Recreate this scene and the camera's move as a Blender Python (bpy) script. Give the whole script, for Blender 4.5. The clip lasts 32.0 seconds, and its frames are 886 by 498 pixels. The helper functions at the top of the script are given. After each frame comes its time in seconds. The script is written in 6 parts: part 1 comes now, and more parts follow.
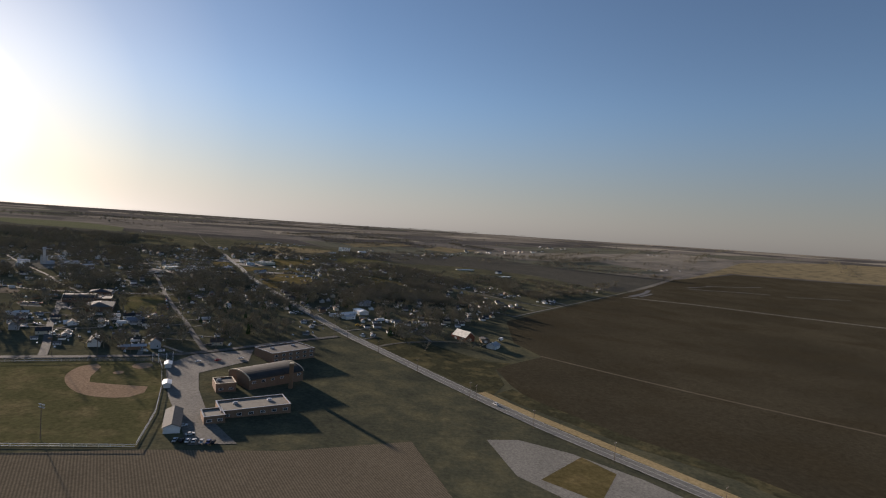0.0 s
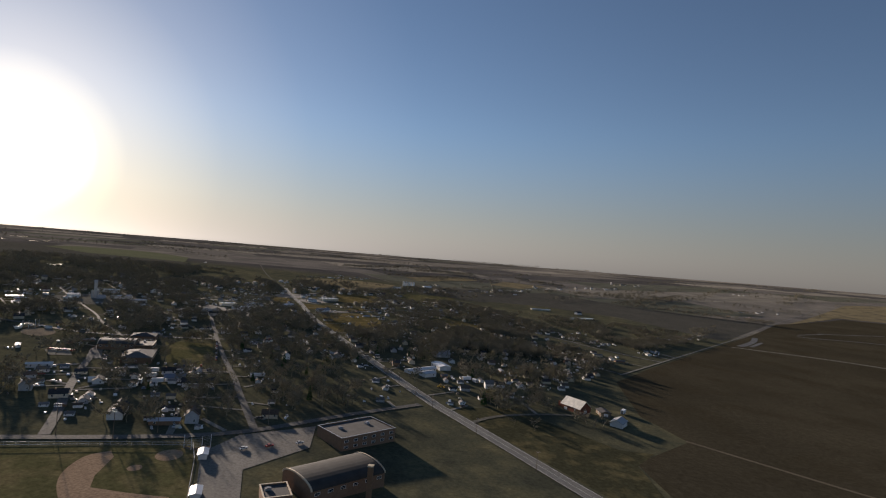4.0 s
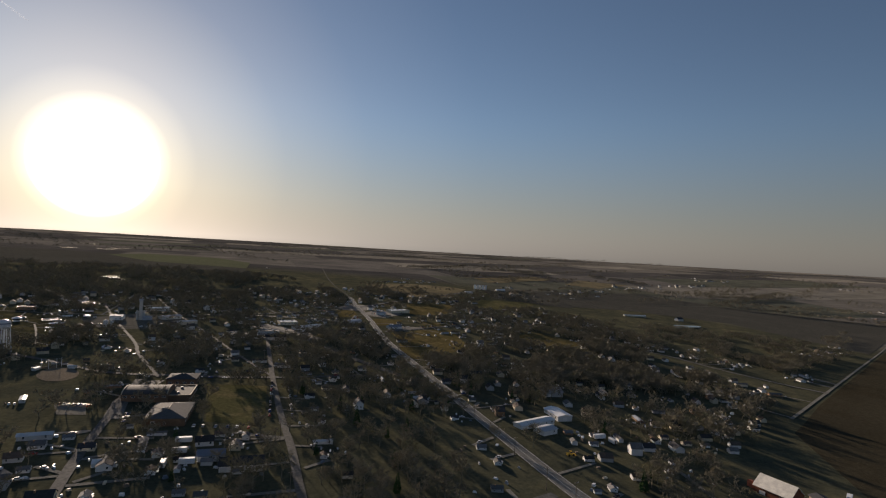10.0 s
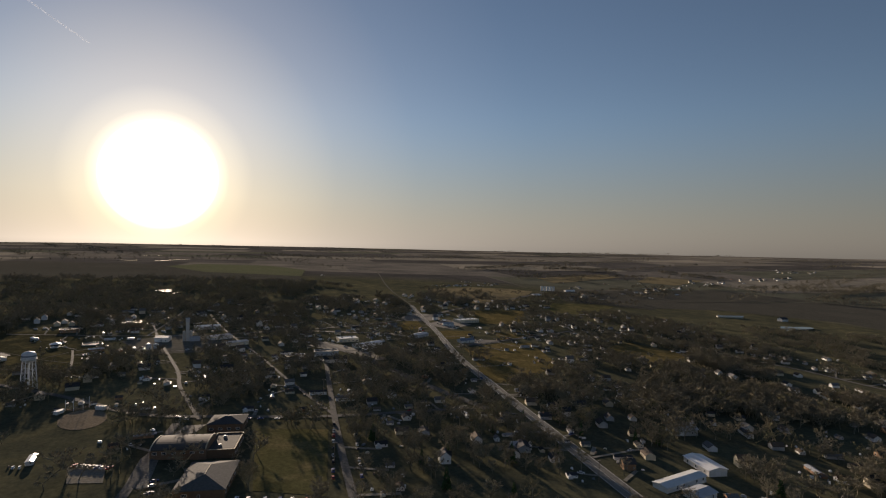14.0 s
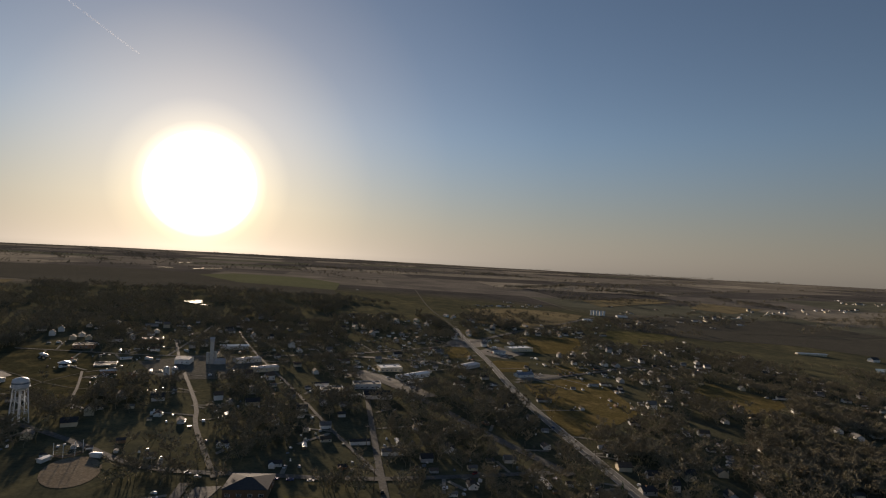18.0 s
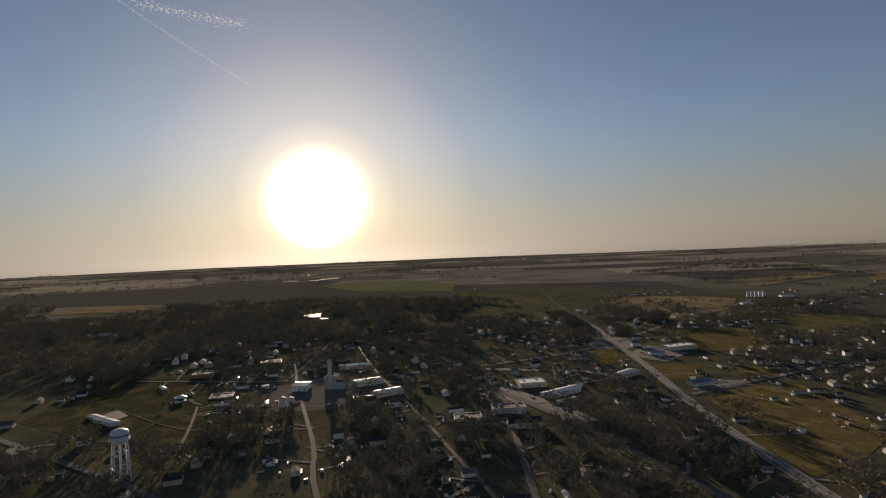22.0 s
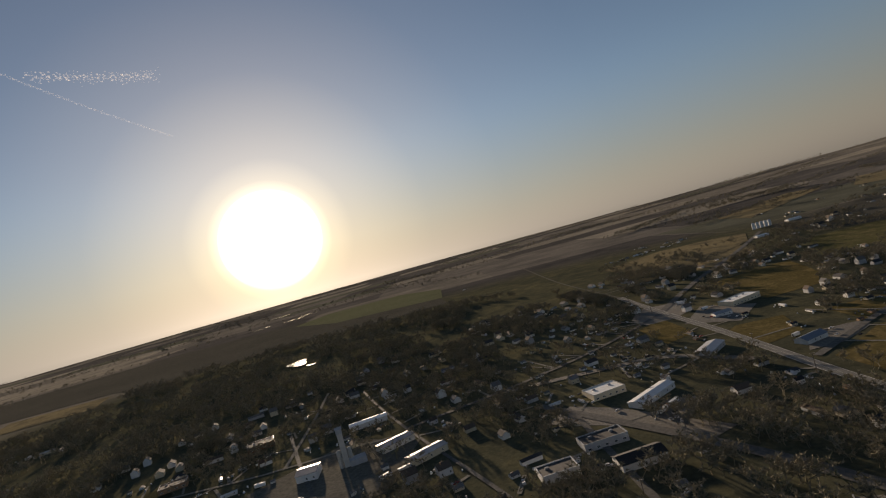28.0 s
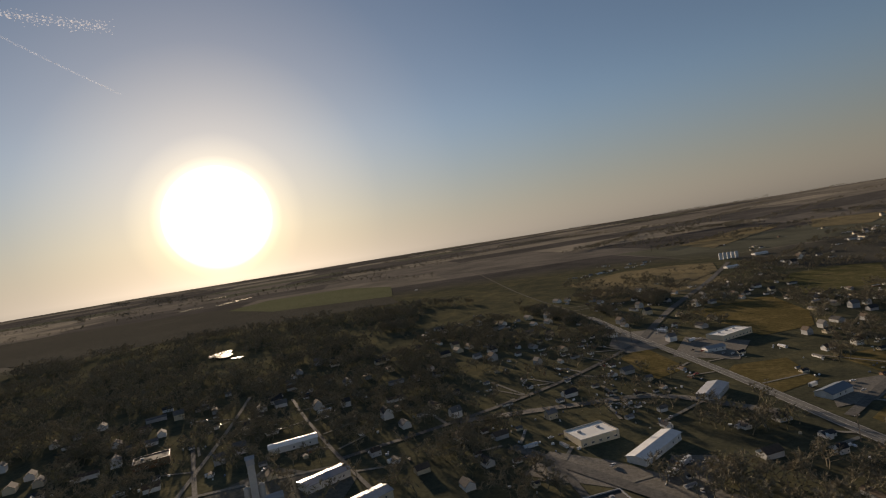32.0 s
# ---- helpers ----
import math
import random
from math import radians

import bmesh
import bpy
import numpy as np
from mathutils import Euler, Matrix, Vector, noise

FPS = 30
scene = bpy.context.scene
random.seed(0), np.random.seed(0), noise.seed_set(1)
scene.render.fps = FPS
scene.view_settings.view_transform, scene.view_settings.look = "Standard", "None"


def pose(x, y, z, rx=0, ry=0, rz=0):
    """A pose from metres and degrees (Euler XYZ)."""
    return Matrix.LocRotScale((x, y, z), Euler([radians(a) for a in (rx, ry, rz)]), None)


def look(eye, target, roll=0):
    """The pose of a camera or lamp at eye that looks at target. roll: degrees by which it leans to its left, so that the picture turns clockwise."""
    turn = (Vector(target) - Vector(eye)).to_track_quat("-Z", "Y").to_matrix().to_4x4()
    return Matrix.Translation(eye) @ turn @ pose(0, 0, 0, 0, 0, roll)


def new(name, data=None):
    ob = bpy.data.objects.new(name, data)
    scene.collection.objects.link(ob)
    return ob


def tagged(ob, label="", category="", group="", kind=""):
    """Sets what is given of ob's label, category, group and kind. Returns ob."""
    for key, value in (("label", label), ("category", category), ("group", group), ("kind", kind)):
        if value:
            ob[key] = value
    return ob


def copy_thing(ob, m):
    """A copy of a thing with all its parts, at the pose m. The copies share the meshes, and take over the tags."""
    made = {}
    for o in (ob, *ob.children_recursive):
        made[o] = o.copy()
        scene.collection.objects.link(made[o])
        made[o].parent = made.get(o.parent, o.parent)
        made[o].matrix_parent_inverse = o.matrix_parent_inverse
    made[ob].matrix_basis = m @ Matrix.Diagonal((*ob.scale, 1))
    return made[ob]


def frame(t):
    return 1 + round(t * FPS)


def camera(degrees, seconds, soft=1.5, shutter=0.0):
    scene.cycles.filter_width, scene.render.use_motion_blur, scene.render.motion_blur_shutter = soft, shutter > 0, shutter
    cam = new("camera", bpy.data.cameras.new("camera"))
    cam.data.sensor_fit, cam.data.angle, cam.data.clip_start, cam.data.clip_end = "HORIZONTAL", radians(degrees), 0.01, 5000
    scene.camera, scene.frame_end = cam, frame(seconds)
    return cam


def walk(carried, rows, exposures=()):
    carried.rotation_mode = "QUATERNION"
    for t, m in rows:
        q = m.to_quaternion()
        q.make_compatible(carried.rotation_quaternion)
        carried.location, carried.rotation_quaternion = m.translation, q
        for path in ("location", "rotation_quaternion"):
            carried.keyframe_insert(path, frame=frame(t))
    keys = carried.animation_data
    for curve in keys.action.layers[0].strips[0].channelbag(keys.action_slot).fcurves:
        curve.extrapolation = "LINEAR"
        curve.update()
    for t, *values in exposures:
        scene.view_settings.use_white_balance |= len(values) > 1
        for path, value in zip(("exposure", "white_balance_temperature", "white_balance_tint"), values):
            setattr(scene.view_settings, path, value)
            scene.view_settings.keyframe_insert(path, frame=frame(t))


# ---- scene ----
cam = camera(78.0, 32.0, soft=1.15)
# seconds, x, y, z, yaw, pitch, roll
ROWS = [
    (0.0, -0.00, 0.00, 100.00, 0.00, -2.25, -3.80),
    (0.5, -4.47, 12.45, 100.03, 0.73, -2.20, -4.38),
    (1.0, -8.95, 24.81, 100.06, 0.98, -1.66, -5.88),
    (1.5, -13.49, 37.03, 100.11, 1.92, -0.60, -7.42),
    (2.0, -18.07, 49.06, 100.22, 3.04, -0.45, -5.36),
    (2.5, -22.74, 60.82, 100.49, 3.56, -0.05, -5.81),
    (3.0, -27.44, 72.31, 100.88, 4.70, 0.52, -6.34),
    (3.5, -32.06, 83.56, 101.39, 5.21, 0.64, -6.01),
    (4.0, -36.57, 94.57, 102.01, 5.88, 0.70, -4.54),
    (4.5, -41.04, 105.29, 102.74, 7.20, 0.84, -2.02),
    (6.5, -57.20, 140.43, 106.61, 8.13, 0.42, -1.56),
    (7.0, -61.16, 148.61, 107.50, 8.54, -0.19, -1.35),
    (7.5, -65.06, 156.75, 108.33, 9.49, -0.10, -1.90),
    (8.0, -68.92, 164.90, 109.08, 9.36, -0.06, -1.39),
    (8.5, -72.73, 173.16, 109.74, 9.29, -0.26, -2.04),
    (9.0, -76.55, 181.60, 110.34, 9.73, 0.19, -4.11),
    (9.5, -80.43, 190.26, 110.91, 10.68, 0.38, -5.23),
    (10.0, -84.43, 199.12, 111.43, 11.91, -0.19, -3.19),
    (10.5, -88.64, 208.08, 111.88, 12.21, -0.02, -3.82),
    (11.0, -93.12, 217.05, 112.26, 13.03, -0.09, -3.45),
    (11.5, -97.93, 225.97, 112.58, 13.37, -0.00, -4.93),
    (12.0, -103.00, 234.80, 112.82, 13.72, -0.17, -4.61),
    (12.5, -108.27, 243.51, 112.96, 14.70, -0.14, -3.80),
    (13.0, -113.65, 252.06, 113.03, 15.46, 0.03, -4.47),
    (13.5, -119.08, 260.40, 113.06, 16.38, -0.42, -5.78),
    (14.0, -124.48, 268.52, 113.03, 17.19, -0.44, -1.09),
    (14.5, -129.82, 276.41, 112.97, 18.49, 0.07, 0.37),
    (16.5, -149.54, 303.30, 113.41, 18.70, 1.44, -2.43),
    (17.0, -154.88, 309.82, 113.74, 19.01, 1.20, -2.90),
    (17.5, -160.34, 316.39, 114.12, 19.85, 1.01, -3.72),
    (18.0, -165.90, 323.07, 114.50, 20.44, 1.07, -2.96),
    (18.5, -171.56, 329.88, 114.84, 21.57, 1.02, -2.28),
    (19.0, -177.25, 336.83, 115.12, 22.16, 1.44, -2.33),
    (19.5, -182.86, 343.98, 115.28, 22.64, 1.81, -4.33),
    (20.0, -188.32, 351.46, 115.31, 22.90, 2.24, -6.33),
    (20.5, -193.64, 359.27, 115.22, 24.13, 1.78, -6.67),
    (21.0, -198.87, 367.24, 115.02, 27.03, 1.58, -5.95),
    (21.5, -204.08, 374.98, 114.79, 28.99, 1.37, -7.97),
    (22.0, -209.35, 382.23, 114.57, 31.88, 0.47, 2.42),
    (22.5, -214.77, 388.85, 114.41, 31.42, 0.31, 2.00),
    (23.0, -220.37, 394.81, 114.32, 31.33, 0.54, 2.44),
    (23.5, -226.14, 400.32, 114.31, 31.68, 0.93, 1.60),
    (24.0, -232.09, 405.58, 114.42, 31.73, 0.40, 0.60),
    (24.5, -238.19, 410.74, 114.61, 32.16, 0.50, -1.28),
    (25.0, -244.40, 415.89, 114.85, 32.64, 0.56, 1.56),
    (25.5, -250.67, 421.09, 115.12, 33.17, 0.90, 1.37),
    (27.5, -275.50, 443.99, 115.64, 30.20, 0.87, 15.85),
    (28.0, -280.27, 450.47, 115.43, 28.15, 0.48, 15.72),
    (28.5, -284.82, 457.02, 115.17, 26.06, -0.50, 13.55),
    (29.0, -289.25, 463.57, 114.88, 23.20, -0.75, 4.53),
    (29.5, -293.67, 470.06, 114.57, 23.04, -0.62, -0.23),
    (30.0, -298.19, 476.46, 114.27, 22.24, -0.43, -2.43),
    (30.5, -302.84, 482.79, 114.02, 23.58, -0.24, -3.44),
    (31.0, -307.58, 489.09, 113.83, 24.37, -0.83, -0.69),
    (31.5, -312.34, 495.40, 113.68, 25.81, -0.90, 12.11),
    (32.0, -317.12, 501.72, 113.55, 22.93, -0.62, 9.34),
]
EXPOSURES = [(0.0, 1.31, 7750, 19), (2.0, 1.16, 7800, 19), (4.0, 1.06, 7850, 19), (9.0, 0.82, 8200, 19), (14.0, 0.77, 8750, 19), (32.0, 0.77, 9500, 19)]
walk(cam, [(t, pose(x, y, z, 90 + pitch, roll, yaw)) for t, x, y, z, yaw, pitch, roll in ROWS], EXPOSURES)

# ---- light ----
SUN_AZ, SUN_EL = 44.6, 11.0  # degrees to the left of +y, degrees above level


def toward(az, el):
    return Vector((-math.sin(radians(az)) * math.cos(radians(el)), math.cos(radians(az)) * math.cos(radians(el)), math.sin(radians(el))))


world = bpy.data.worlds.new("evening_sky")
scene.world = world
world.use_nodes = True
wt = world.node_tree
sky = wt.nodes.new("ShaderNodeTexSky")
sky.sky_type, sky.sun_disc = "NISHITA", False
sky.sun_elevation, sky.sun_rotation = radians(SUN_EL), radians(-SUN_AZ)
sky.air_density, sky.dust_density, sky.ozone_density, sky.altitude = 0.9, 0.15, 3.5, 400
side = wt.nodes.new("ShaderNodeTexCoord")
# low haze greys the sky towards the horizon
height = wt.nodes.new("ShaderNodeSeparateXYZ")
wt.links.new(side.outputs["Generated"], height.inputs[0])
low = wt.nodes.new("ShaderNodeMapRange")
low.interpolation_type = "SMOOTHSTEP"
low.inputs[1].default_value, low.inputs[2].default_value, low.inputs[3].default_value, low.inputs[4].default_value = -0.02, 0.24, 1.0, 0.0
wt.links.new(height.outputs["Z"], low.inputs[0])
plain = wt.nodes.new("ShaderNodeRGBToBW")
wt.links.new(sky.outputs[0], plain.inputs[0])
haze = wt.nodes.new("ShaderNodeMix")
haze.data_type, haze.blend_type = "RGBA", "MULTIPLY"
haze.inputs[0].default_value = 1.0
wt.links.new(plain.outputs[0], haze.inputs[6])
dusty = wt.nodes.new("ShaderNodeValToRGB")  # dust lies tan along the horizon
for e, (q, c) in zip(dusty.color_ramp.elements, ((0.0, (0.46, 0.505, 0.55)), (0.16, (0.535, 0.565, 0.605)))):
    e.position, e.color = q, (*c, 1)
wt.links.new(height.outputs["Z"], dusty.inputs[0])
wt.links.new(dusty.outputs[0], haze.inputs[7])
part_haze = wt.nodes.new("ShaderNodeMath")
part_haze.operation = "MULTIPLY"
part_haze.inputs[1].default_value = 0.95
wt.links.new(low.outputs[0], part_haze.inputs[0])
hazy = wt.nodes.new("ShaderNodeMix")
hazy.data_type = "RGBA"
wt.links.new(part_haze.outputs[0], hazy.inputs[0])
wt.links.new(sky.outputs[0], hazy.inputs[6])
wt.links.new(haze.outputs[2], hazy.inputs[7])
wt.links.new(hazy.outputs[2], wt.nodes["Background"].inputs[0])
wt.nodes["Background"].inputs[1].default_value = 0.052
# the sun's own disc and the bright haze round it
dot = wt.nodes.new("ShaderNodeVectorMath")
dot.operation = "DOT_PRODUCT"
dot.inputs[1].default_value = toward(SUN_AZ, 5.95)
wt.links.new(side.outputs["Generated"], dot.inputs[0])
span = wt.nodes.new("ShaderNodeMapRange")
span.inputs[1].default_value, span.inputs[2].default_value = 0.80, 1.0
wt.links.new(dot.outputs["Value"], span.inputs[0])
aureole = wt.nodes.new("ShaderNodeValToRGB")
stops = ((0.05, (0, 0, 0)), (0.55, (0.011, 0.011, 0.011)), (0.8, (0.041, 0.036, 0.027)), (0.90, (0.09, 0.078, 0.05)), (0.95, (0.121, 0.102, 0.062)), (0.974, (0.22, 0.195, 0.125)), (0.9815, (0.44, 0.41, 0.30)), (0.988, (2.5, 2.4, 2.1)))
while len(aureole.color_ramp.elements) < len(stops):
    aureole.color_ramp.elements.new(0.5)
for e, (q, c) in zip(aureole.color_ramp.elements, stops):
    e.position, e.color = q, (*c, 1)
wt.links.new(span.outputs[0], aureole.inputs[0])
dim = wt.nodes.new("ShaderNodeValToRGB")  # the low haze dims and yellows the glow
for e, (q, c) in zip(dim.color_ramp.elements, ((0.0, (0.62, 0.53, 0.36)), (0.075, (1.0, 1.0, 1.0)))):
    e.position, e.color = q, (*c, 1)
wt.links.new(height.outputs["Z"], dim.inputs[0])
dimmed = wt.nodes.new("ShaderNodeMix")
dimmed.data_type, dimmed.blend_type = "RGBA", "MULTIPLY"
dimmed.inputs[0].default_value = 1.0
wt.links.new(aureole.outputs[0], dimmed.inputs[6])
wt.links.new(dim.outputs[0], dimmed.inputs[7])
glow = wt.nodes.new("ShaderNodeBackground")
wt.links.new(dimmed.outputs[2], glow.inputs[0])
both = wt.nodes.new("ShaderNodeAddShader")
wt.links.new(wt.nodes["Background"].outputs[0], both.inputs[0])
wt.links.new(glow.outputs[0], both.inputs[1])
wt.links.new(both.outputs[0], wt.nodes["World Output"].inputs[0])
lamp = new("sun", bpy.data.lights.new("sun", "SUN"))
lamp.data.energy, lamp.data.angle, lamp.data.color = 3.4, radians(1.5), (1.0, 0.955, 0.895)
lamp.matrix_world = look((0, 0, 400), Vector((0, 0, 400)) - toward(SUN_AZ, SUN_EL))


# ---- materials ----
def node_mat(name, rough=0.85, metal=0.0):
    m = bpy.data.materials.new(name)
    m.use_nodes = True
    n = m.node_tree.nodes
    b = n["Principled BSDF"]
    b.inputs["Roughness"].default_value, b.inputs["Metallic"].default_value = rough, metal
    b.inputs["Specular IOR Level"].default_value = 0.25
    return m, n, m.node_tree.links, b


def ramp(n, stops):
    r = n.new("ShaderNodeValToRGB")
    e = r.color_ramp.elements
    while len(e) < len(stops):
        e.new(0.5)
    for k, (p, c) in zip(e, stops):
        k.position, k.color = p, (*c, 1)
    return r


def noise_tex(n, l, where, scale, detail=4.0, rough=0.55):
    t = n.new("ShaderNodeTexNoise")
    t.inputs["Scale"].default_value, t.inputs["Detail"].default_value, t.inputs["Roughness"].default_value = scale, detail, rough
    l.new(where, t.inputs["Vector"])
    return t


def mix(n, l, fac, a, b, mode="MIX"):
    x = n.new("ShaderNodeMix")
    x.data_type, x.blend_type = "RGBA", mode
    for slot, v in ((0, fac), (6, a), (7, b)):
        if isinstance(v, (int, float)):
            x.inputs[slot].default_value = v
        elif isinstance(v, tuple):
            x.inputs[slot].default_value = (*v, 1)
        else:
            l.new(v, x.inputs[slot])
    return x.outputs[2]


def earthy(name, dark, light, big=0.02, small=0.6, tint=None, rough=0.95, bump=0.4, furrow=None, shine=0.0, grain=0.4):
    """Ground cover: broad stains, fine grain and, where asked, drilled rows."""
    m, n, l, b = node_mat(name, rough)
    b.inputs["Specular IOR Level"].default_value = shine
    at = n.new("ShaderNodeNewGeometry").outputs["Position"]
    b1, b2 = noise_tex(n, l, at, big, 5), noise_tex(n, l, at, small, 6, 0.7)
    c = mix(n, l, b1.outputs[0], dark, light)
    if tint:
        r = ramp(n, [(0.48, (0, 0, 0)), (0.66, (1, 1, 1))])
        l.new(noise_tex(n, l, at, big * 2.7, 4).outputs[0], r.inputs[0])
        c = mix(n, l, r.outputs[0], c, tint)
    g = ramp(n, [(0.3, (1 - 0.95 * grain,) * 3), (0.7, (1 + 0.75 * grain,) * 3)])
    l.new(b2.outputs[0], g.inputs[0])
    c = mix(n, l, 1.0, c, g.outputs[0], "MULTIPLY")
    if furrow:
        turn = n.new("ShaderNodeMapping")
        turn.inputs["Rotation"].default_value = (0, 0, radians(furrow[0]))
        l.new(at, turn.inputs["Vector"])
        w = n.new("ShaderNodeTexWave")
        w.inputs["Scale"].default_value, w.inputs["Distortion"].default_value, w.inputs["Detail Scale"].default_value = furrow[1], 0.6, 0.3
        l.new(turn.outputs[0], w.inputs["Vector"])
        f = ramp(n, [(0.2, (0.8, 0.8, 0.8)), (0.8, (1.18, 1.17, 1.15))])
        l.new(w.outputs[0], f.inputs[0])
        c = mix(n, l, 1.0, c, f.outputs[0], "MULTIPLY")
    l.new(c, b.inputs["Base Color"])
    u = n.new("ShaderNodeBump")
    u.inputs["Strength"].default_value, u.inputs["Distance"].default_value = bump, 0.25
    l.new(b2.outputs[0], u.inputs["Height"])
    l.new(u.outputs[0], b.inputs["Normal"])
    return m


def paint(name, color, rough=0.7, spread=0.12, metal=0.0, siding=0.0, scale=0.5, bump=0.15):
    """Paint, shingle or sheet: a base colour that varies a little from thing to thing, with stains and, where asked, courses."""
    m, n, l, b = node_mat(name, rough, metal)
    co = n.new("ShaderNodeTexCoord").outputs["Object"]
    info = n.new("ShaderNodeObjectInfo")
    t = noise_tex(n, l, co, scale, 5, 0.65)
    g = ramp(n, [(0.25, (1 - 1.6 * spread,) * 3), (0.75, (1 + spread,) * 3)])
    l.new(t.outputs[0], g.inputs[0])
    c = mix(n, l, 1.0, color, g.outputs[0], "MULTIPLY")
    v = ramp(n, [(0.0, (1 - 2 * spread, 1 - 2 * spread, 1 - 2.2 * spread)), (1.0, (1 + spread,) * 3)])
    l.new(info.outputs["Random"], v.inputs[0])
    c = mix(n, l, 1.0, c, v.outputs[0], "MULTIPLY")
    h = t.outputs[0]
    if siding:
        w = n.new("ShaderNodeTexWave")
        w.bands_direction, w.wave_profile = "Z", "SAW"
        w.inputs["Scale"].default_value = siding
        l.new(co, w.inputs["Vector"])
        h = w.outputs[1]
    l.new(c, b.inputs["Base Color"])
    u = n.new("ShaderNodeBump")
    u.inputs["Strength"].default_value, u.inputs["Distance"].default_value = bump, 0.05
    l.new(h, u.inputs["Height"])
    l.new(u.outputs[0], b.inputs["Normal"])
    return m


def land():
    """Farmland: a patchwork of ploughed, stubble, pasture and winter-wheat fields, paled and greyed for distance haze,
    with dormant turf close to the town.
    """
    m, n, l, b = node_mat("farmland", 0.95)
    b.inputs["Specular IOR Level"].default_value = 0.0
    geo = n.new("ShaderNodeNewGeometry").outputs["Position"]
    turn = n.new("ShaderNodeMapping")
    turn.inputs["Rotation"].default_value, turn.inputs["Location"].default_value = (0, 0, radians(-31)), (130, 60, 0)
    l.new(geo, turn.inputs["Vector"])
    cells = n.new("ShaderNodeTexBrick")
    cells.offset, cells.squash, cells.squash_frequency = 0.37, 0.7, 3
    for k, v in (("Scale", 1.0), ("Mortar Size", 5.0), ("Mortar Smooth", 0.4), ("Brick Width", 620.0), ("Row Height", 290.0), ("Bias", 0.0)):
        cells.inputs[k].default_value = v
    cells.inputs["Color1"].default_value, cells.inputs["Color2"].default_value, cells.inputs["Mortar"].default_value = (0, 0, 0, 1), (1, 1, 1, 1), (0.31, 0.31, 0.31, 1)
    l.new(turn.outputs[0], cells.inputs["Vector"])
    # aerial haze is mixed into these field colours: lighter and greyer than the soil
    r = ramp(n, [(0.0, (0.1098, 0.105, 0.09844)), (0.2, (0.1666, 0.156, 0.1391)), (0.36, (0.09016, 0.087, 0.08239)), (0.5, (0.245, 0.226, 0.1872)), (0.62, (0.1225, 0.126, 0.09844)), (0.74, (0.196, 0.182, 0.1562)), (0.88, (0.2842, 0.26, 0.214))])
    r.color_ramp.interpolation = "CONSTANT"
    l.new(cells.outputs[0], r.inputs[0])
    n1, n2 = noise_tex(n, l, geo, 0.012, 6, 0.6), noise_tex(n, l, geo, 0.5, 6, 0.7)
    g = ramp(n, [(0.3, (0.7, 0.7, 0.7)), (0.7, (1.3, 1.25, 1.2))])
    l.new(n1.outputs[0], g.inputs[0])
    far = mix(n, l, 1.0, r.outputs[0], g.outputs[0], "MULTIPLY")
    turf = ramp(n, [(0.32, (0.053, 0.056, 0.042)), (0.48, (0.084, 0.084, 0.056)), (0.58, (0.12, 0.112, 0.068)), (0.7, (0.2, 0.17, 0.095))])
    yard = noise_tex(n, l, geo, 0.055, 5, 0.7)
    l.new(mix(n, l, 0.6, n1.outputs[0], yard.outputs[0]), turf.inputs[0])
    span = n.new("ShaderNodeVectorMath")
    span.operation = "DISTANCE"
    span.inputs[1].default_value = (-260, 640, 20)
    l.new(geo, span.inputs[0])
    near = n.new("ShaderNodeMapRange")
    near.inputs[1].default_value, near.inputs[2].default_value = 780, 920
    l.new(span.outputs["Value"], near.inputs[0])
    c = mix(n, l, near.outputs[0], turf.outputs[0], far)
    f = ramp(n, [(0.3, (0.7, 0.7, 0.7)), (0.7, (1.25, 1.25, 1.25))])
    l.new(n2.outputs[0], f.inputs[0])
    l.new(mix(n, l, 1.0, c, f.outputs[0], "MULTIPLY"), b.inputs["Base Color"])
    u = n.new("ShaderNodeBump")
    u.inputs["Strength"].default_value, u.inputs["Distance"].default_value = 0.25, 0.2
    l.new(n2.outputs[0], u.inputs["Height"])
    l.new(u.outputs[0], b.inputs["Normal"])
    return m


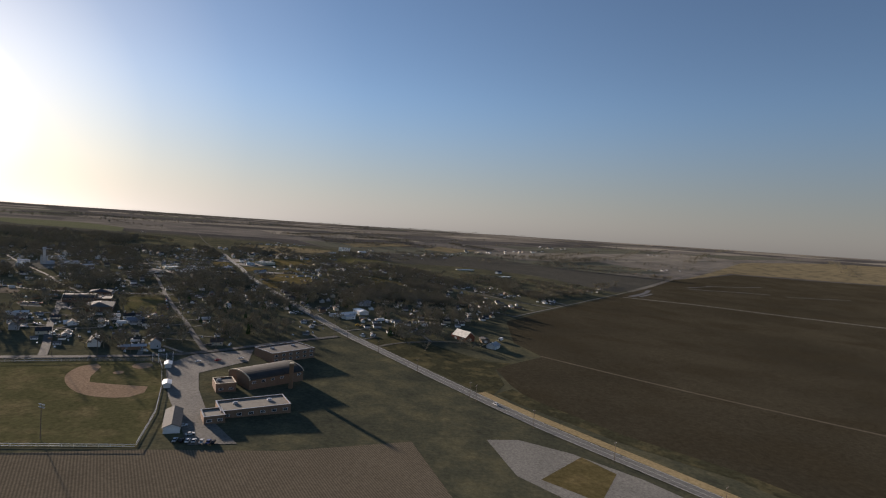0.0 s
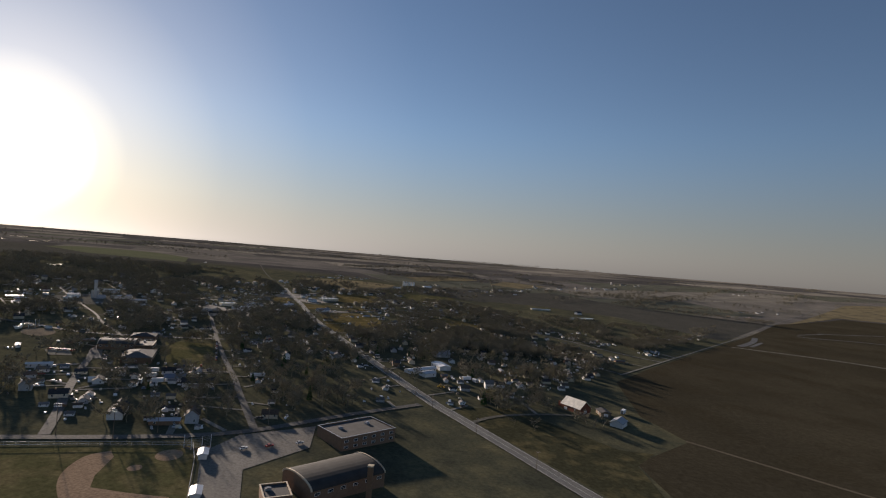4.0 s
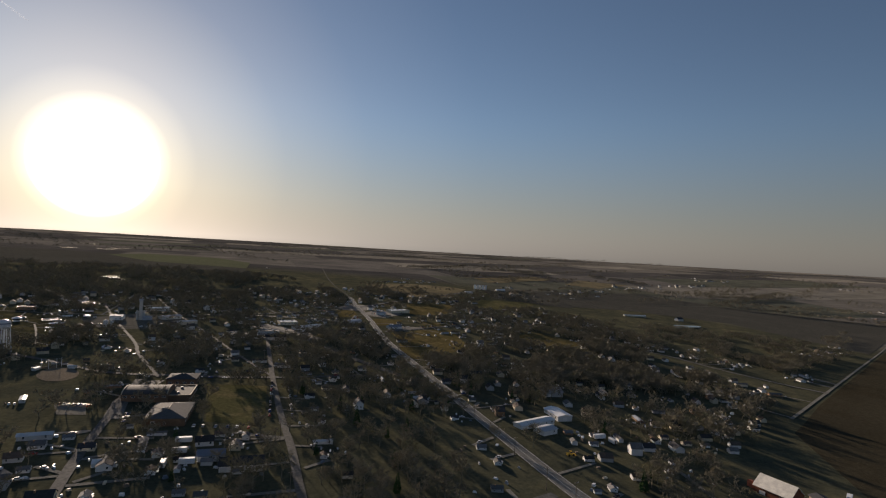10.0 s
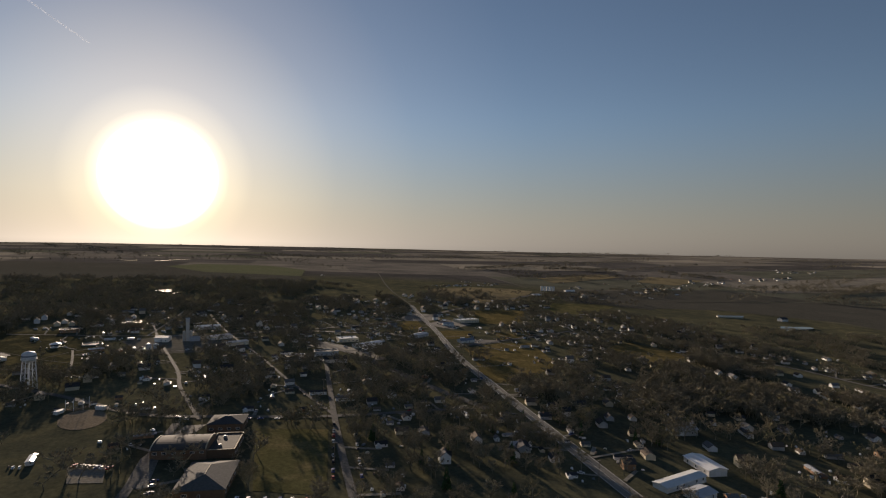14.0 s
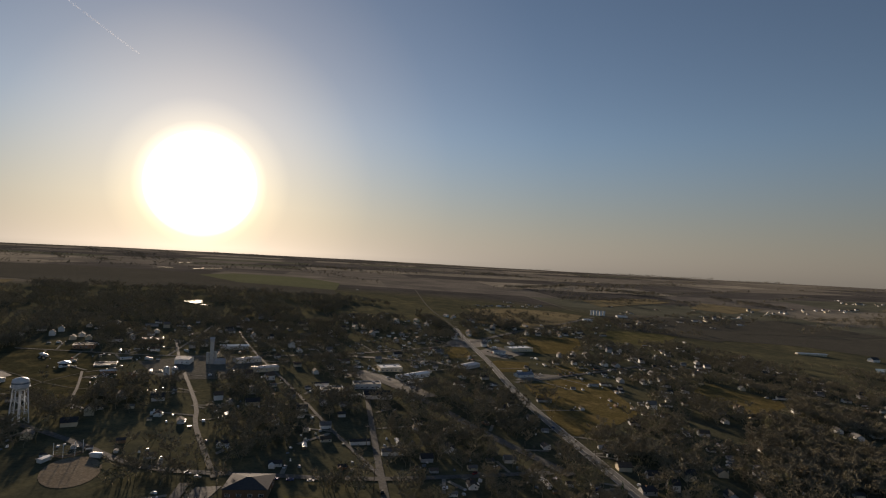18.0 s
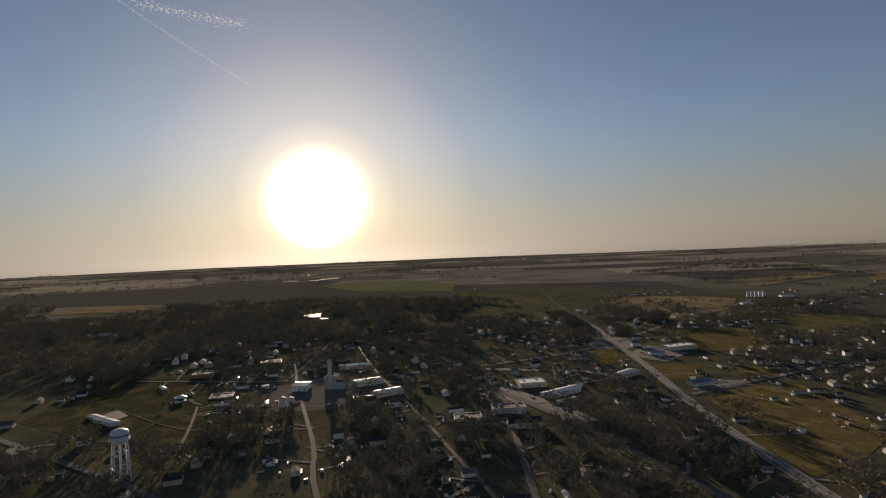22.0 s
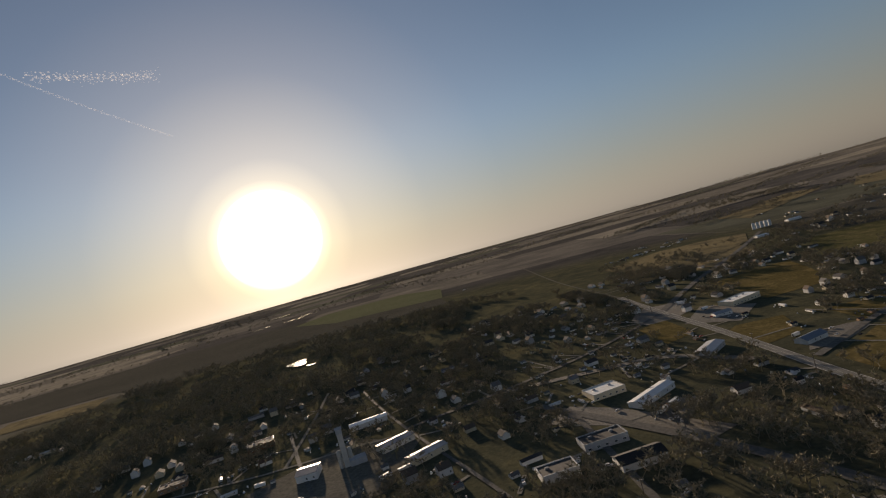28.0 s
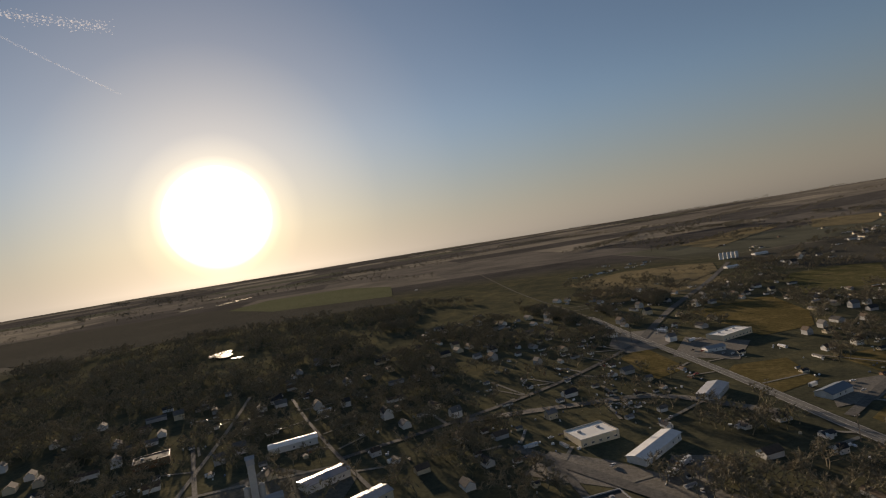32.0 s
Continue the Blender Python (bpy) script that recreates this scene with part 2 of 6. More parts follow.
M = {
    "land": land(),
    "plough": earthy("ploughed_soil", (0.031, 0.0272, 0.019), (0.106, 0.0905, 0.06), 0.006, 0.35, (0.06, 0.05, 0.032), furrow=(-32, 0.35), grain=0.3, bump=0.3),
    "fallow": earthy("fallow_soil", (0.0703, 0.068, 0.05824), (0.1187, 0.113, 0.0936), 0.008, 0.3, (0.0855, 0.083, 0.07072), furrow=(-32, 0.3), grain=0.25, bump=0.2),
    "stubble": earthy("corn_stubble", (0.119, 0.0998, 0.0725), (0.189, 0.156, 0.112), 0.03, 0.8, furrow=(-32, 0.3), grain=0.28),
    "turf": earthy("mown_turf", (0.08295, 0.08197, 0.04048), (0.1302, 0.1199, 0.0583), 0.03, 0.5, (0.167, 0.1393, 0.07337)),
    "lawn": earthy("dormant_lawn", (0.095, 0.0789, 0.0366), (0.165, 0.129, 0.0575), 0.03, 0.4, (0.195, 0.148, 0.0703)),
    "tan": earthy("dead_grass", (0.296, 0.222, 0.116), (0.468, 0.356, 0.194), 0.05, 0.7),
    "straw": earthy("straw_field", (0.19, 0.157, 0.094), (0.295, 0.238, 0.14), 0.01, 0.3, (0.135, 0.117, 0.08)),
    "wheat": earthy("winter_wheat", (0.115, 0.124, 0.0753), (0.163, 0.167, 0.101), 0.01, 0.3),
    "clay": earthy("infield_clay", (0.284, 0.199, 0.133), (0.397, 0.281, 0.19), 0.06, 0.9),
    "gravel": earthy("gravel", (0.193, 0.183, 0.157), (0.318, 0.3, 0.259), 0.06, 0.9),
    "lot": earthy("old_asphalt", (0.134, 0.126, 0.111), (0.222, 0.206, 0.178), 0.04, 0.8, rough=0.85, shine=0.1),
    "road": earthy("road_asphalt", (0.152, 0.148, 0.133), (0.2403, 0.2332, 0.21), 0.03, 0.6, rough=0.85, shine=0.05),
    "street": earthy("chip_seal", (0.1023, 0.0988, 0.09089), (0.1739, 0.1681, 0.1542), 0.03, 0.6, rough=0.88, shine=0.03),
    "rough": earthy("rough_grass", (0.04095, 0.04212, 0.0275), (0.08022, 0.07582, 0.0429), 0.03, 0.4, (0.1229, 0.1053, 0.05577)),
    "worn": earthy("worn_clay", (0.19, 0.155, 0.115), (0.27, 0.225, 0.17), 0.06, 0.9),
    # pale tone stands for grey sky mirrored in puddles on the soil
    "silt": earthy("wet_silt", (0.07, 0.068, 0.062), (0.2, 0.197, 0.19), 0.06, 0.3, (0.06, 0.055, 0.045), rough=0.7, shine=0.2),
    "farlane": earthy("worn_gravel_and_grass", (0.11, 0.104, 0.088), (0.2, 0.188, 0.155), 0.05, 0.5),
    "bark": earthy("bark_and_twigs", (0.1648, 0.1485, 0.1093), (0.2987, 0.2651, 0.1961), 0.02, 0.9),
    "bronze": earthy("dead_leaves", (0.159, 0.146, 0.0895), (0.257, 0.233, 0.141), 0.03, 0.9),
    "needle": earthy("evergreen", (0.0352, 0.0661, 0.0302), (0.0828, 0.138, 0.0552), 0.05, 0.9),
    "white": paint("white_siding", (0.72, 0.71, 0.69), 0.6, 0.07, siding=2.2),
    "cream": paint("cream_siding", (0.62, 0.54, 0.41), 0.65, 0.1, siding=2.2),
    "grey": paint("grey_siding", (0.432, 0.444, 0.456), 0.65, 0.12, siding=2.2),
    "brick": paint("brown_brick", (0.324, 0.192, 0.12), 0.85, 0.15, siding=4.0, scale=0.8),
    "redbrick": paint("tan_brick", (0.235, 0.145, 0.095), 0.85, 0.13, siding=4.0, scale=0.8),
    "stone": paint("pale_stone", (0.6, 0.504, 0.372), 0.8, 0.1),
    "shingle": paint("grey_shingles", (0.18, 0.176, 0.176), 0.92, 0.2, siding=2.6, scale=0.9),
    "darkroof": paint("dark_shingles", (0.06, 0.06, 0.0648), 0.92, 0.2, siding=2.6, scale=0.9),
    "brownroof": paint("brown_shingles", (0.144, 0.108, 0.0864), 0.92, 0.2, siding=2.6, scale=0.9),
    "whitemetal": paint("white_sheet_metal", (0.72, 0.73, 0.74), 0.42, 0.1, scale=0.2),
    "bluemetal": paint("blue_sheet_metal", (0.156, 0.192, 0.24), 0.36, 0.08, scale=0.2),
    "greymetal": paint("galvanised_sheet", (0.396, 0.408, 0.432), 0.45, 0.15, 0.1, scale=0.2),
    "rustroof": paint("patchy_tin_roof", (0.86, 0.81, 0.72), 0.95, 0.2, scale=0.35),
    "barnred": paint("barn_red_boards", (0.324, 0.108, 0.066), 0.8, 0.2, scale=0.6),
    "membrane": paint("white_roof_membrane", (0.80, 0.79, 0.75), 0.4, 0.06, scale=0.15),
    "tar": paint("tar_roof", (0.072, 0.0696, 0.0684), 0.85, 0.2, scale=0.2),
    "ballast": paint("gravelled_roof", (0.23, 0.215, 0.19), 0.9, 0.14, scale=0.4),
    "trim": paint("white_trim", (0.75, 0.74, 0.72), 0.55, 0.05),
    "steel": paint("painted_steel", (0.66, 0.68, 0.70), 0.45, 0.06, scale=0.4),
    "concrete": paint("concrete", (0.55, 0.53, 0.5), 0.85, 0.12, scale=0.3),
    "wood": paint("weathered_wood", (0.204, 0.156, 0.12), 0.9, 0.15),
    "rubber": paint("tyre_rubber", (0.024, 0.024, 0.024), 0.8, 0.1),
    "yellow": paint("machine_yellow", (0.6, 0.36, 0.048), 0.6, 0.1),
    "line": paint("road_paint", (0.62, 0.60, 0.55), 0.7, 0.1),
}
glass, gn, gl, gb = node_mat("window_glass", 0.14)
gb.inputs["Base Color"].default_value, gb.inputs["Specular IOR Level"].default_value = (0.025, 0.03, 0.035, 1), 0.6
M["glass"] = glass
water, gn, gl, gb = node_mat("pond_water", 0.05)
gb.inputs["Base Color"].default_value, gb.inputs["Specular IOR Level"].default_value = (0.02, 0.024, 0.022, 1), 0.5
rip = gn.new("ShaderNodeBump")
rip.inputs["Strength"].default_value, rip.inputs["Distance"].default_value = 0.25, 0.1
gl.new(noise_tex(gn, gl, gn.new("ShaderNodeNewGeometry").outputs["Position"], 0.8, 4).outputs[0], rip.inputs["Height"])
gl.new(rip.outputs[0], gb.inputs["Normal"])
M["water"] = water
for hue, col in (("white", (0.7, 0.7, 0.7)), ("silver", (0.48, 0.492, 0.504)), ("black", (0.024, 0.024, 0.0264)), ("red", (0.36, 0.036, 0.03)), ("blue", (0.036, 0.072, 0.216))):
    M["car_" + hue] = paint("car_paint_" + hue, col, 0.52, 0.03, 0.15)


# ---- ground shape ----
def gz(x, y):
    """Height of the gently rolling land."""
    r = math.hypot(x, y - 300)
    k = 2 / (r + 1500)
    a, b = x * k, (y - 300) * k
    p = -34.8 * a + 6.4 * b + 8.9 * a * a - 15.5 * a * b + 4.5 * b * b - 6.4 * a**3 + 1.5 * a * a * b - 9.5 * a * b * b + 3.2 * b**3
    s = min(1, max(0, (r - 900) / 1900))
    s = s * s * (3 - 2 * s)
    return p * (1 - s) + s * 70 * min(1, r / 4800) ** 0.6


def grade(x, y):
    """How large buildings and trees run in this quarter of the town: roomy near the school, tight and low further in."""
    t = min(1, max(0, (-0.55 * x + 0.83 * y - 350) / 500))
    return 0.92 - 0.30 * t


def part(name, bm, material, parent=None, label=""):
    """One mesh object from a bmesh, under a thing or a part."""
    me = bpy.data.meshes.new(name)
    bm.to_mesh(me)
    bm.free()
    for mt in material if isinstance(material, tuple) else (material,):
        me.materials.append(M[mt])
    ob = new(name, me)
    if parent:
        ob.parent = parent
    if label:
        ob["label"] = label
    return ob


def raw(name, verts, faces, material, parent=None):
    me = bpy.data.meshes.new(name)
    me.from_pydata(verts, [], faces)
    me.materials.append(M[material])
    ob = new(name, me)
    if parent:
        ob.parent = parent
    return ob


def axis(lo, hi, step, far):
    near = list(np.arange(lo, hi + 1, step))
    out, d = [], step
    x = near[-1]
    while x < far:
        d *= 1.16
        x += d
        out.append(min(x, far))
    back, d, x = [], step, lo
    while x > -far:
        d *= 1.16
        x -= d
        back.append(max(x, -far))
    return back[::-1] + near + out


xs, ys = axis(-1920, 2000, 40, 4700), axis(-240, 2560, 40, 4700)
verts = [(x, y, gz(x, y)) for y in ys for x in xs]
w = len(xs)
faces = [(j * w + i, j * w + i + 1, j * w + w + i + 1, j * w + w + i) for j in range(len(ys) - 1) for i in range(w - 1)]
ground = raw("ground", verts, faces, "land")
tagged(ground, "brown farmland and dormant turf round a small town", "ground", kind="structure")


def drape(name, pts, material, lift, label, category, kind="structure", cell=40.0):
    """A patch of ground cover laid on the land, cut fine enough to follow it."""
    bm = bmesh.new()
    bm.faces.new([bm.verts.new((x, y, 0)) for x, y in pts])
    for ax in (0, 1):
        lo, hi = min(p[ax] for p in pts), max(p[ax] for p in pts)
        c = math.ceil(lo / cell) * cell
        while c < hi:
            no = (1, 0, 0) if ax == 0 else (0, 1, 0)
            bmesh.ops.bisect_plane(bm, geom=bm.verts[:] + bm.edges[:] + bm.faces[:], plane_co=(c, c, 0), plane_no=no)
            c += cell
    bmesh.ops.triangulate(bm, faces=bm.faces)
    for v in bm.verts:
        v.co.z = gz(v.co.x, v.co.y) + lift
    for f in bm.faces:
        if f.normal.z < 0:
            f.normal_flip()
    bm.normal_update()
    for f in bm.faces:
        if f.normal.z < 0:
            f.normal_flip()
    return tagged(part(name, bm, material), label, category, kind=kind)


def smooth(pts, step=12.0):
    """Points along a line through pts, eased at its bends."""
    p = [Vector((x, y)) for x, y in pts]
    p = [p[0] * 2 - p[1]] + p + [p[-1] * 2 - p[-2]]
    out = []
    for a, b, c, d in zip(p, p[1:], p[2:], p[3:]):
        k = max(2, int((c - b).length / step))
        for i in range(k):
            t = i / k
            out.append(0.5 * (2 * b + (c - a) * t + (2 * a - 5 * b + 4 * c - d) * t * t + (3 * b - a - 3 * c + d) * t**3))
    return out + [p[-2]]


ROADS = []


def ribbon(name, pts, width, material, lift, label="", category="road", shift=0.0, parent=None, keep=True):
    line = smooth(pts)
    vs, fs = [], []
    for i, q in enumerate(line):
        d = (line[min(i + 1, len(line) - 1)] - line[max(i - 1, 0)]).normalized()
        nrm = Vector((-d.y, d.x))
        for s in (-0.5, -0.17, 0.17, 0.5):
            e = q + nrm * (s * width + shift) * (grade(q.x, q.y) / 0.92)
            vs.append((e.x, e.y, gz(e.x, e.y) + lift))
        if i:
            fs += [(4 * i - 4 + k, 4 * i - 3 + k, 4 * i + 1 + k, 4 * i + k) for k in range(3)]
    ob = raw(name, vs, [f[::-1] for f in fs], material, parent)
    if keep:
        ROADS.append((line[::2], width / 2))
    if label:
        tagged(ob, label, category, kind="structure")
    return ob


HWY = [(330, -10), (215, 112), (118, 226), (50, 300), (-48, 423), (-84, 470), (-186, 626), (-248, 724), (-304, 832), (-351, 916), (-400, 1010)]
highway = ribbon("road", HWY, 9.6, "road", 0.34, "grey two-lane asphalt road running past the town")
ribbon("edge_line", HWY, 0.25, "line", 0.38, shift=4.2, parent=highway, keep=False)
ribbon("edge_line", HWY, 0.25, "line", 0.38, shift=-4.2, parent=highway, keep=False)
ribbon("centre_line", HWY, 0.3, "line", 0.38, parent=highway, keep=False)
ribbon("road", [(90, 647), (130, 711), (361, 1079), (660, 1550), (1040, 2060)], 2.7, "gravel", 0.300, "straight pale gravel road beside a ploughed field")
ribbon("road", [(164, 762), (148, 769), (133, 776), (108, 793), (80, 815), (45, 850), (10, 870), (-10, 890), (-40, 925), (-150, 975)], 5.0, "lot", 0.310, "side road joining the gravel road")
ribbon("road", [(-47, 422), (-38, 437), (-26, 450), (-8, 462), (12, 472), (24, 476)], 3.2, "farlane", 0.29, "farm lane leaving the main road")
ribbon("road", [(-288, 772), (-337, 792), (-382, 775), (-430, 752)], 9, "lot", 0.302, "cross street beside the shops")
ribbon("road", [(-263, 768), (-229, 827), (-208, 862), (-170, 930)], 6, "street", 0.304, "side street through the lawns")
ribbon("road", [(-420, 225), (-330, 266), (-243, 306), (-210, 321), (-176, 339), (-152, 358), (-114, 406), (-80, 446)], 5, "street", 0.320, "town street beside the ball field")
ribbon("road", [(-152, 360), (-185, 411), (-203, 440), (-233, 484), (-274, 548), (-330, 640), (-374, 713)], 4.2, "street", 0.330, "straight town street with parked cars")
ribbon("road", [(-228, 316), (-241, 337), (-275, 388), (-306, 440), (-340, 500)], 4.8, "street", 0.310, "sunlit residential street")
ribbon("road", [(-334, 510), (-386, 552), (-415, 581), (-500, 651), (-562, 706)], 3.2, "street", 0.320, "straight town street")
ribbon("road", [(-700, 498), (-560, 503), (-458, 507), (-414, 506), (-365, 503), (-316, 524), (-274, 546), (-205, 598)], 4.8, "street", 0.305, "town street past the water tower")
ribbon("road", [(-274, 548), (-330, 592), (-390, 642), (-460, 697), (-520, 748), (-560, 785)], 2.8, "street", 0.315, "wide main street of the town")
ribbon("road", [(-395, 725), (-374, 713), (-323, 684), (-287, 661), (-252, 635), (-196, 600)], 8, "street", 0.325, "side street of the town")
ribbon("road", [(-351, 916), (-330, 1035), (-292, 1189), (-255, 1370)], 9, "street", 0.310, "road leading out to the grain bins")
ribbon("road", [(-351, 912), (-377, 845), (-400, 800), (-430, 755), (-470, 705)], 5, "street", 0.312, "town street")
ribbon("road", [(-620, 606), (-574, 630), (-531, 653), (-503, 674), (-465, 700)], 3.4, "gravel", 0.300, "pale lane beside the sheds")
ribbon("road", [(-522, 660), (-565, 734), (-600, 790)], 3.2, "gravel", 0.298, "pale lane")
ribbon("road", [(-400, 1010), (-528, 1225), (-720, 1600), (-880, 1870), (-1010, 2140)], 3.6, "farlane", 0.300, "straight country road running to the horizon")
for pts in ([(-517, 559), (-540, 561), (-566, 562)], [(-517, 559), (-519, 572), (-520, 585)], [(-517, 559), (-504, 560), (-490, 562), (-482, 568)], [(-517, 559), (-512, 546), (-506, 530)]):
    ribbon("footpath", pts, 1.3, "farlane", 0.29, "pale worn path across a park lawn", "path")
ribbon("road", [(-524, 590), (-514, 582), (-490, 562), (-462, 536)], 2.2, "street", 0.3, "park lane beside the lawn")
drape("court", [(-560, 552), (-562, 562), (-545, 559), (-543, 549)], "lot", 0.2, "grey asphalt play court beside a pavilion", "court", cell=20)

# fields and lots
drape("field", [(45, 400), (90, 454), (72, 500), (78, 610), (96, 640), (134, 708), (364, 1075), (662, 1546), (973, 1810), (1480, 1630), (1900, 1350), (1400, 900), (760, 420), (440, -60), (240, 120), (140, 252), (98, 280), (62, 330), (52, 360)], "plough", 0.08, "dark ploughed field with faint drilled rows", "field")
drape("field", [(-520, 60), (-330, 120), (-165, 197), (-113, 214), (-60, 226), (-8, 250), (30, 150), (60, -60), (-200, -240), (-520, -200)], "stubble", 0.08, "brown corn stubble field", "field")
drape("playing_field", [(-166, 330), (-240, 296), (-330, 254), (-300, 150), (-163, 204), (-116, 215), (-141, 282)], "turf", 0.09, "mown olive-green ball field", "field")
rim = smooth([(-193, 312), (-198, 304), (-196, 291), (-190, 280), (-179, 269), (-168, 263.5), (-156, 263.5), (-149, 267)], 2.0)
drape("infield", [(p.x, p.y) for p in rim] + [(-146, 275), (-149, 284), (-165, 282), (-178, 281.5), (-183, 290), (-188, 307)], "clay", 0.13, "brown clay infield of a ball field", "infield", cell=20)
for name, cx, cy, r in (("home_plate_circle", -170, 317, 5.2), ("pitchers_mound", -174.5, 301, 2.6)):
    drape(name, [(cx + r * math.cos(a), cy + 1.2 * r * math.sin(a)) for a in np.linspace(0, 6.28, 20)[:-1]], "clay", 0.135, "round clay patch on the ball field", "infield", cell=20)
drape("car_park", [(-160, 324), (-155, 350), (-126, 378), (-119, 349), (-136, 315), (-124, 288), (-103, 252), (-81, 228), (-99, 222), (-134, 275)], "lot", 0.14, "grey asphalt car park beside a school", "car park", cell=20)
drape("verge", [(40, 338), (52, 322), (76, 299), (99, 276), (141, 245), (240, 116), (340, 10), (348, 22), (250, 128), (146, 256), (104, 288), (66, 330), (52, 352)], "rough", 0.10, "rough grass between the road and a field", "grass")
ribbon("verge", [(300, 20), (215, 112), (118, 226), (50, 300), (24, 332)], 7.0, "tan", 0.2, "strip of dead yellow grass along the road", "grass", shift=-8.6, keep=False)
drape("verge", [(-60, 450), (-20, 470), (40, 418), (60, 420), (45, 396), (48, 360), (36, 330), (-30, 410)], "rough", 0.085, "rough olive grass beside the farm", "grass")
drape("verge", [(48, 225), (72, 253), (84, 238), (69, 210)], "lawn", 0.1, "square grass plot fenced by dark hedge", "grass", cell=20)
drape("yard", [(28, 262), (44, 266), (68, 256), (95, 235), (130, 195), (105, 170), (60, 205), (38, 226)], "gravel", 0.08, "bare gravel yard", "yard", cell=20)
ribbon("track", [(89, 455), (180, 394), (240, 357), (330, 302), (430, 240)], 3.0, "stubble", 0.24, "faint pale farm track across the field", "track")
ribbon("track", [(342, 1012), (477, 1005), (597, 968), (721, 930), (900, 872)], 8, "gravel", 0.24, "pale farm track across the field", "track")
# puddles: the reflected sky is painted as a pale colour
for pts, wide in (([(364, 1036), (398, 1086), (432, 1142), (466, 1212)], 13), ([(388, 1050), (420, 1100), (446, 1140)], 8)):
    ribbon("bare_patch", pts, wide, "silt", 0.2, "puddles on the ploughed soil, pale sky reflection painted in", "soil", keep=False)
drape("field", [(330, 1120), (352, 1080), (636, 1530), (300, 1620), (0, 1400), (-60, 1260), (60, 1320), (230, 1290)], "fallow", 0.2, "dark ploughed field beyond the houses", "field")
drape("field", [(-60, 1235), (0, 1405), (300, 1630), (120, 1750), (-250, 1420), (-200, 1250)], "fallow", 0.24, "brown harrowed field beyond the houses", "field")
drape("field", [(700, 1570), (973, 1832), (1109, 1797), (1500, 1640), (2300, 1500), (2900, 2300), (1860, 2500), (1244, 2261)], "straw", 0.5, "pale straw-coloured field", "field")
# wet streaks, likewise with the sky's reflection put into their colour
for pts, wide in (([(604, 1331), (649, 1332), (742, 1346), (814, 1340)], 8), ([(620, 1362), (711, 1432)], 7), ([(700, 1432), (783, 1462), (887, 1504)], 7), ([(842, 1321), (919, 1328), (1010, 1335)], 4)):
    ribbon("bare_patch", pts, wide, "silt", 0.26, "wet washed-out streak in the ploughed soil, pale sky reflection painted in", "soil", keep=False)
drape("field", [(-256, 766), (-238, 796), (-230, 812), (-202, 832), (-188, 797), (-165, 745), (-180, 700), (-205, 655), (-214, 668), (-240, 738)], "lawn", 0.1, "open olive lawn beside the main road", "grass")
drape("field", [(-362, 866), (-351, 888), (-345, 886), (-322, 842), (-338, 820)], "lawn", 0.1, "triangle of rough grass between streets", "grass", cell=20)
drape("field", [(-305, 828), (-298, 846), (-270, 859), (-263, 818), (-284, 796)], "lawn", 0.1, "lawn beside the road", "grass", cell=20)
drape("field", [(-131, 850), (-104, 897), (-47, 864), (-76, 797), (-121, 806)], "lawn", 0.08, "open clearing of olive grass", "grass")
drape("field", [(-430, 1150), (-294, 1285), (-270, 1200), (-300, 1120), (-396, 1080)], "straw", 0.08, "strip of tan field beyond the town", "field")
drape("field", [(-462, 1245), (-398, 1356), (-324, 1383), (-275, 1380), (-275, 1284), (-317, 1180), (-399, 1156)], "straw", 0.3, "tan field beside the grain bins", "field")
drape("field", [(-315, 1741), (-160, 2051), (-101, 1970), (-258, 1612)], "straw", 0.45, "far pale straw field", "field")
drape("field", [(-17, 2058), (136, 2025), (32, 1804), (-60, 1836)], "straw", 0.45, "far pale straw field", "field")
drape("field", [(-218, 1201), (-112, 1262), (-147, 1106), (-220, 1070)], "turf", 0.14, "open olive pasture behind the shops", "grass")
drape("field", [(-316, 1010), (-248, 1074), (-233, 989), (-240, 940), (-275, 915)], "lawn", 0.14, "dry brown open lot behind the shops", "grass")
drape("field", [(-1235, 830), (-1110, 905), (-1040, 840), (-1150, 765)], "straw", 0.5, "golden dry field behind the woods", "field")
drape("field", [(-1060, 915), (-990, 985), (-850, 1090), (-700, 1210), (-900, 1480), (-1500, 1300), (-1900, 1000), (-1500, 790), (-1300, 820), (-1130, 920)], "fallow", 0.3, "dark brown field beyond the woods", "field")
drape("field", [(-1150, 1330), (-960, 1240), (-760, 1300), (-860, 1480), (-1020, 1560), (-1180, 1480)], "wheat", 0.45, "green winter wheat field", "field")
drape("field", [(-247, 862), (-214, 880), (-210, 862), (-232, 824)], "lawn", 0.1, "mown dry lawn behind a shop", "grass", cell=20)
drape("car_park", [(-330, 867), (-322, 919), (-283, 903), (-294, 857)], "lot", 0.13, "asphalt forecourt of a shop", "car park", cell=20)
drape("car_park", [(-522, 632), (-470, 606), (-438, 636), (-452, 690), (-500, 694)], "farlane", 0.1, "bare grey yard round an elevator and sheds", "yard", cell=20)
drape("car_park", [(-372, 940), (-340, 948), (-326, 915), (-338, 890), (-358, 878), (-372, 900)], "lot", 0.11, "wide worn asphalt of a road junction", "car park", cell=20)
drape("car_park", [(-378, 722), (-352, 716), (-300, 690), (-310, 676), (-346, 694), (-384, 700)], "lot", 0.11, "asphalt forecourt between shops and a street", "car park", cell=20)
drape("car_park", [(-265, 778), (-263, 800), (-257, 814), (-236, 824), (-232, 814), (-248, 788)], "lot", 0.13, "asphalt lot beside a dark shed", "car park", cell=20)
drape("car_park", [(-342, 442), (-328, 448), (-317, 437), (-329, 431)], "gravel", 0.12, "pale gravel parking patch with a row of cars", "car park", cell=20)
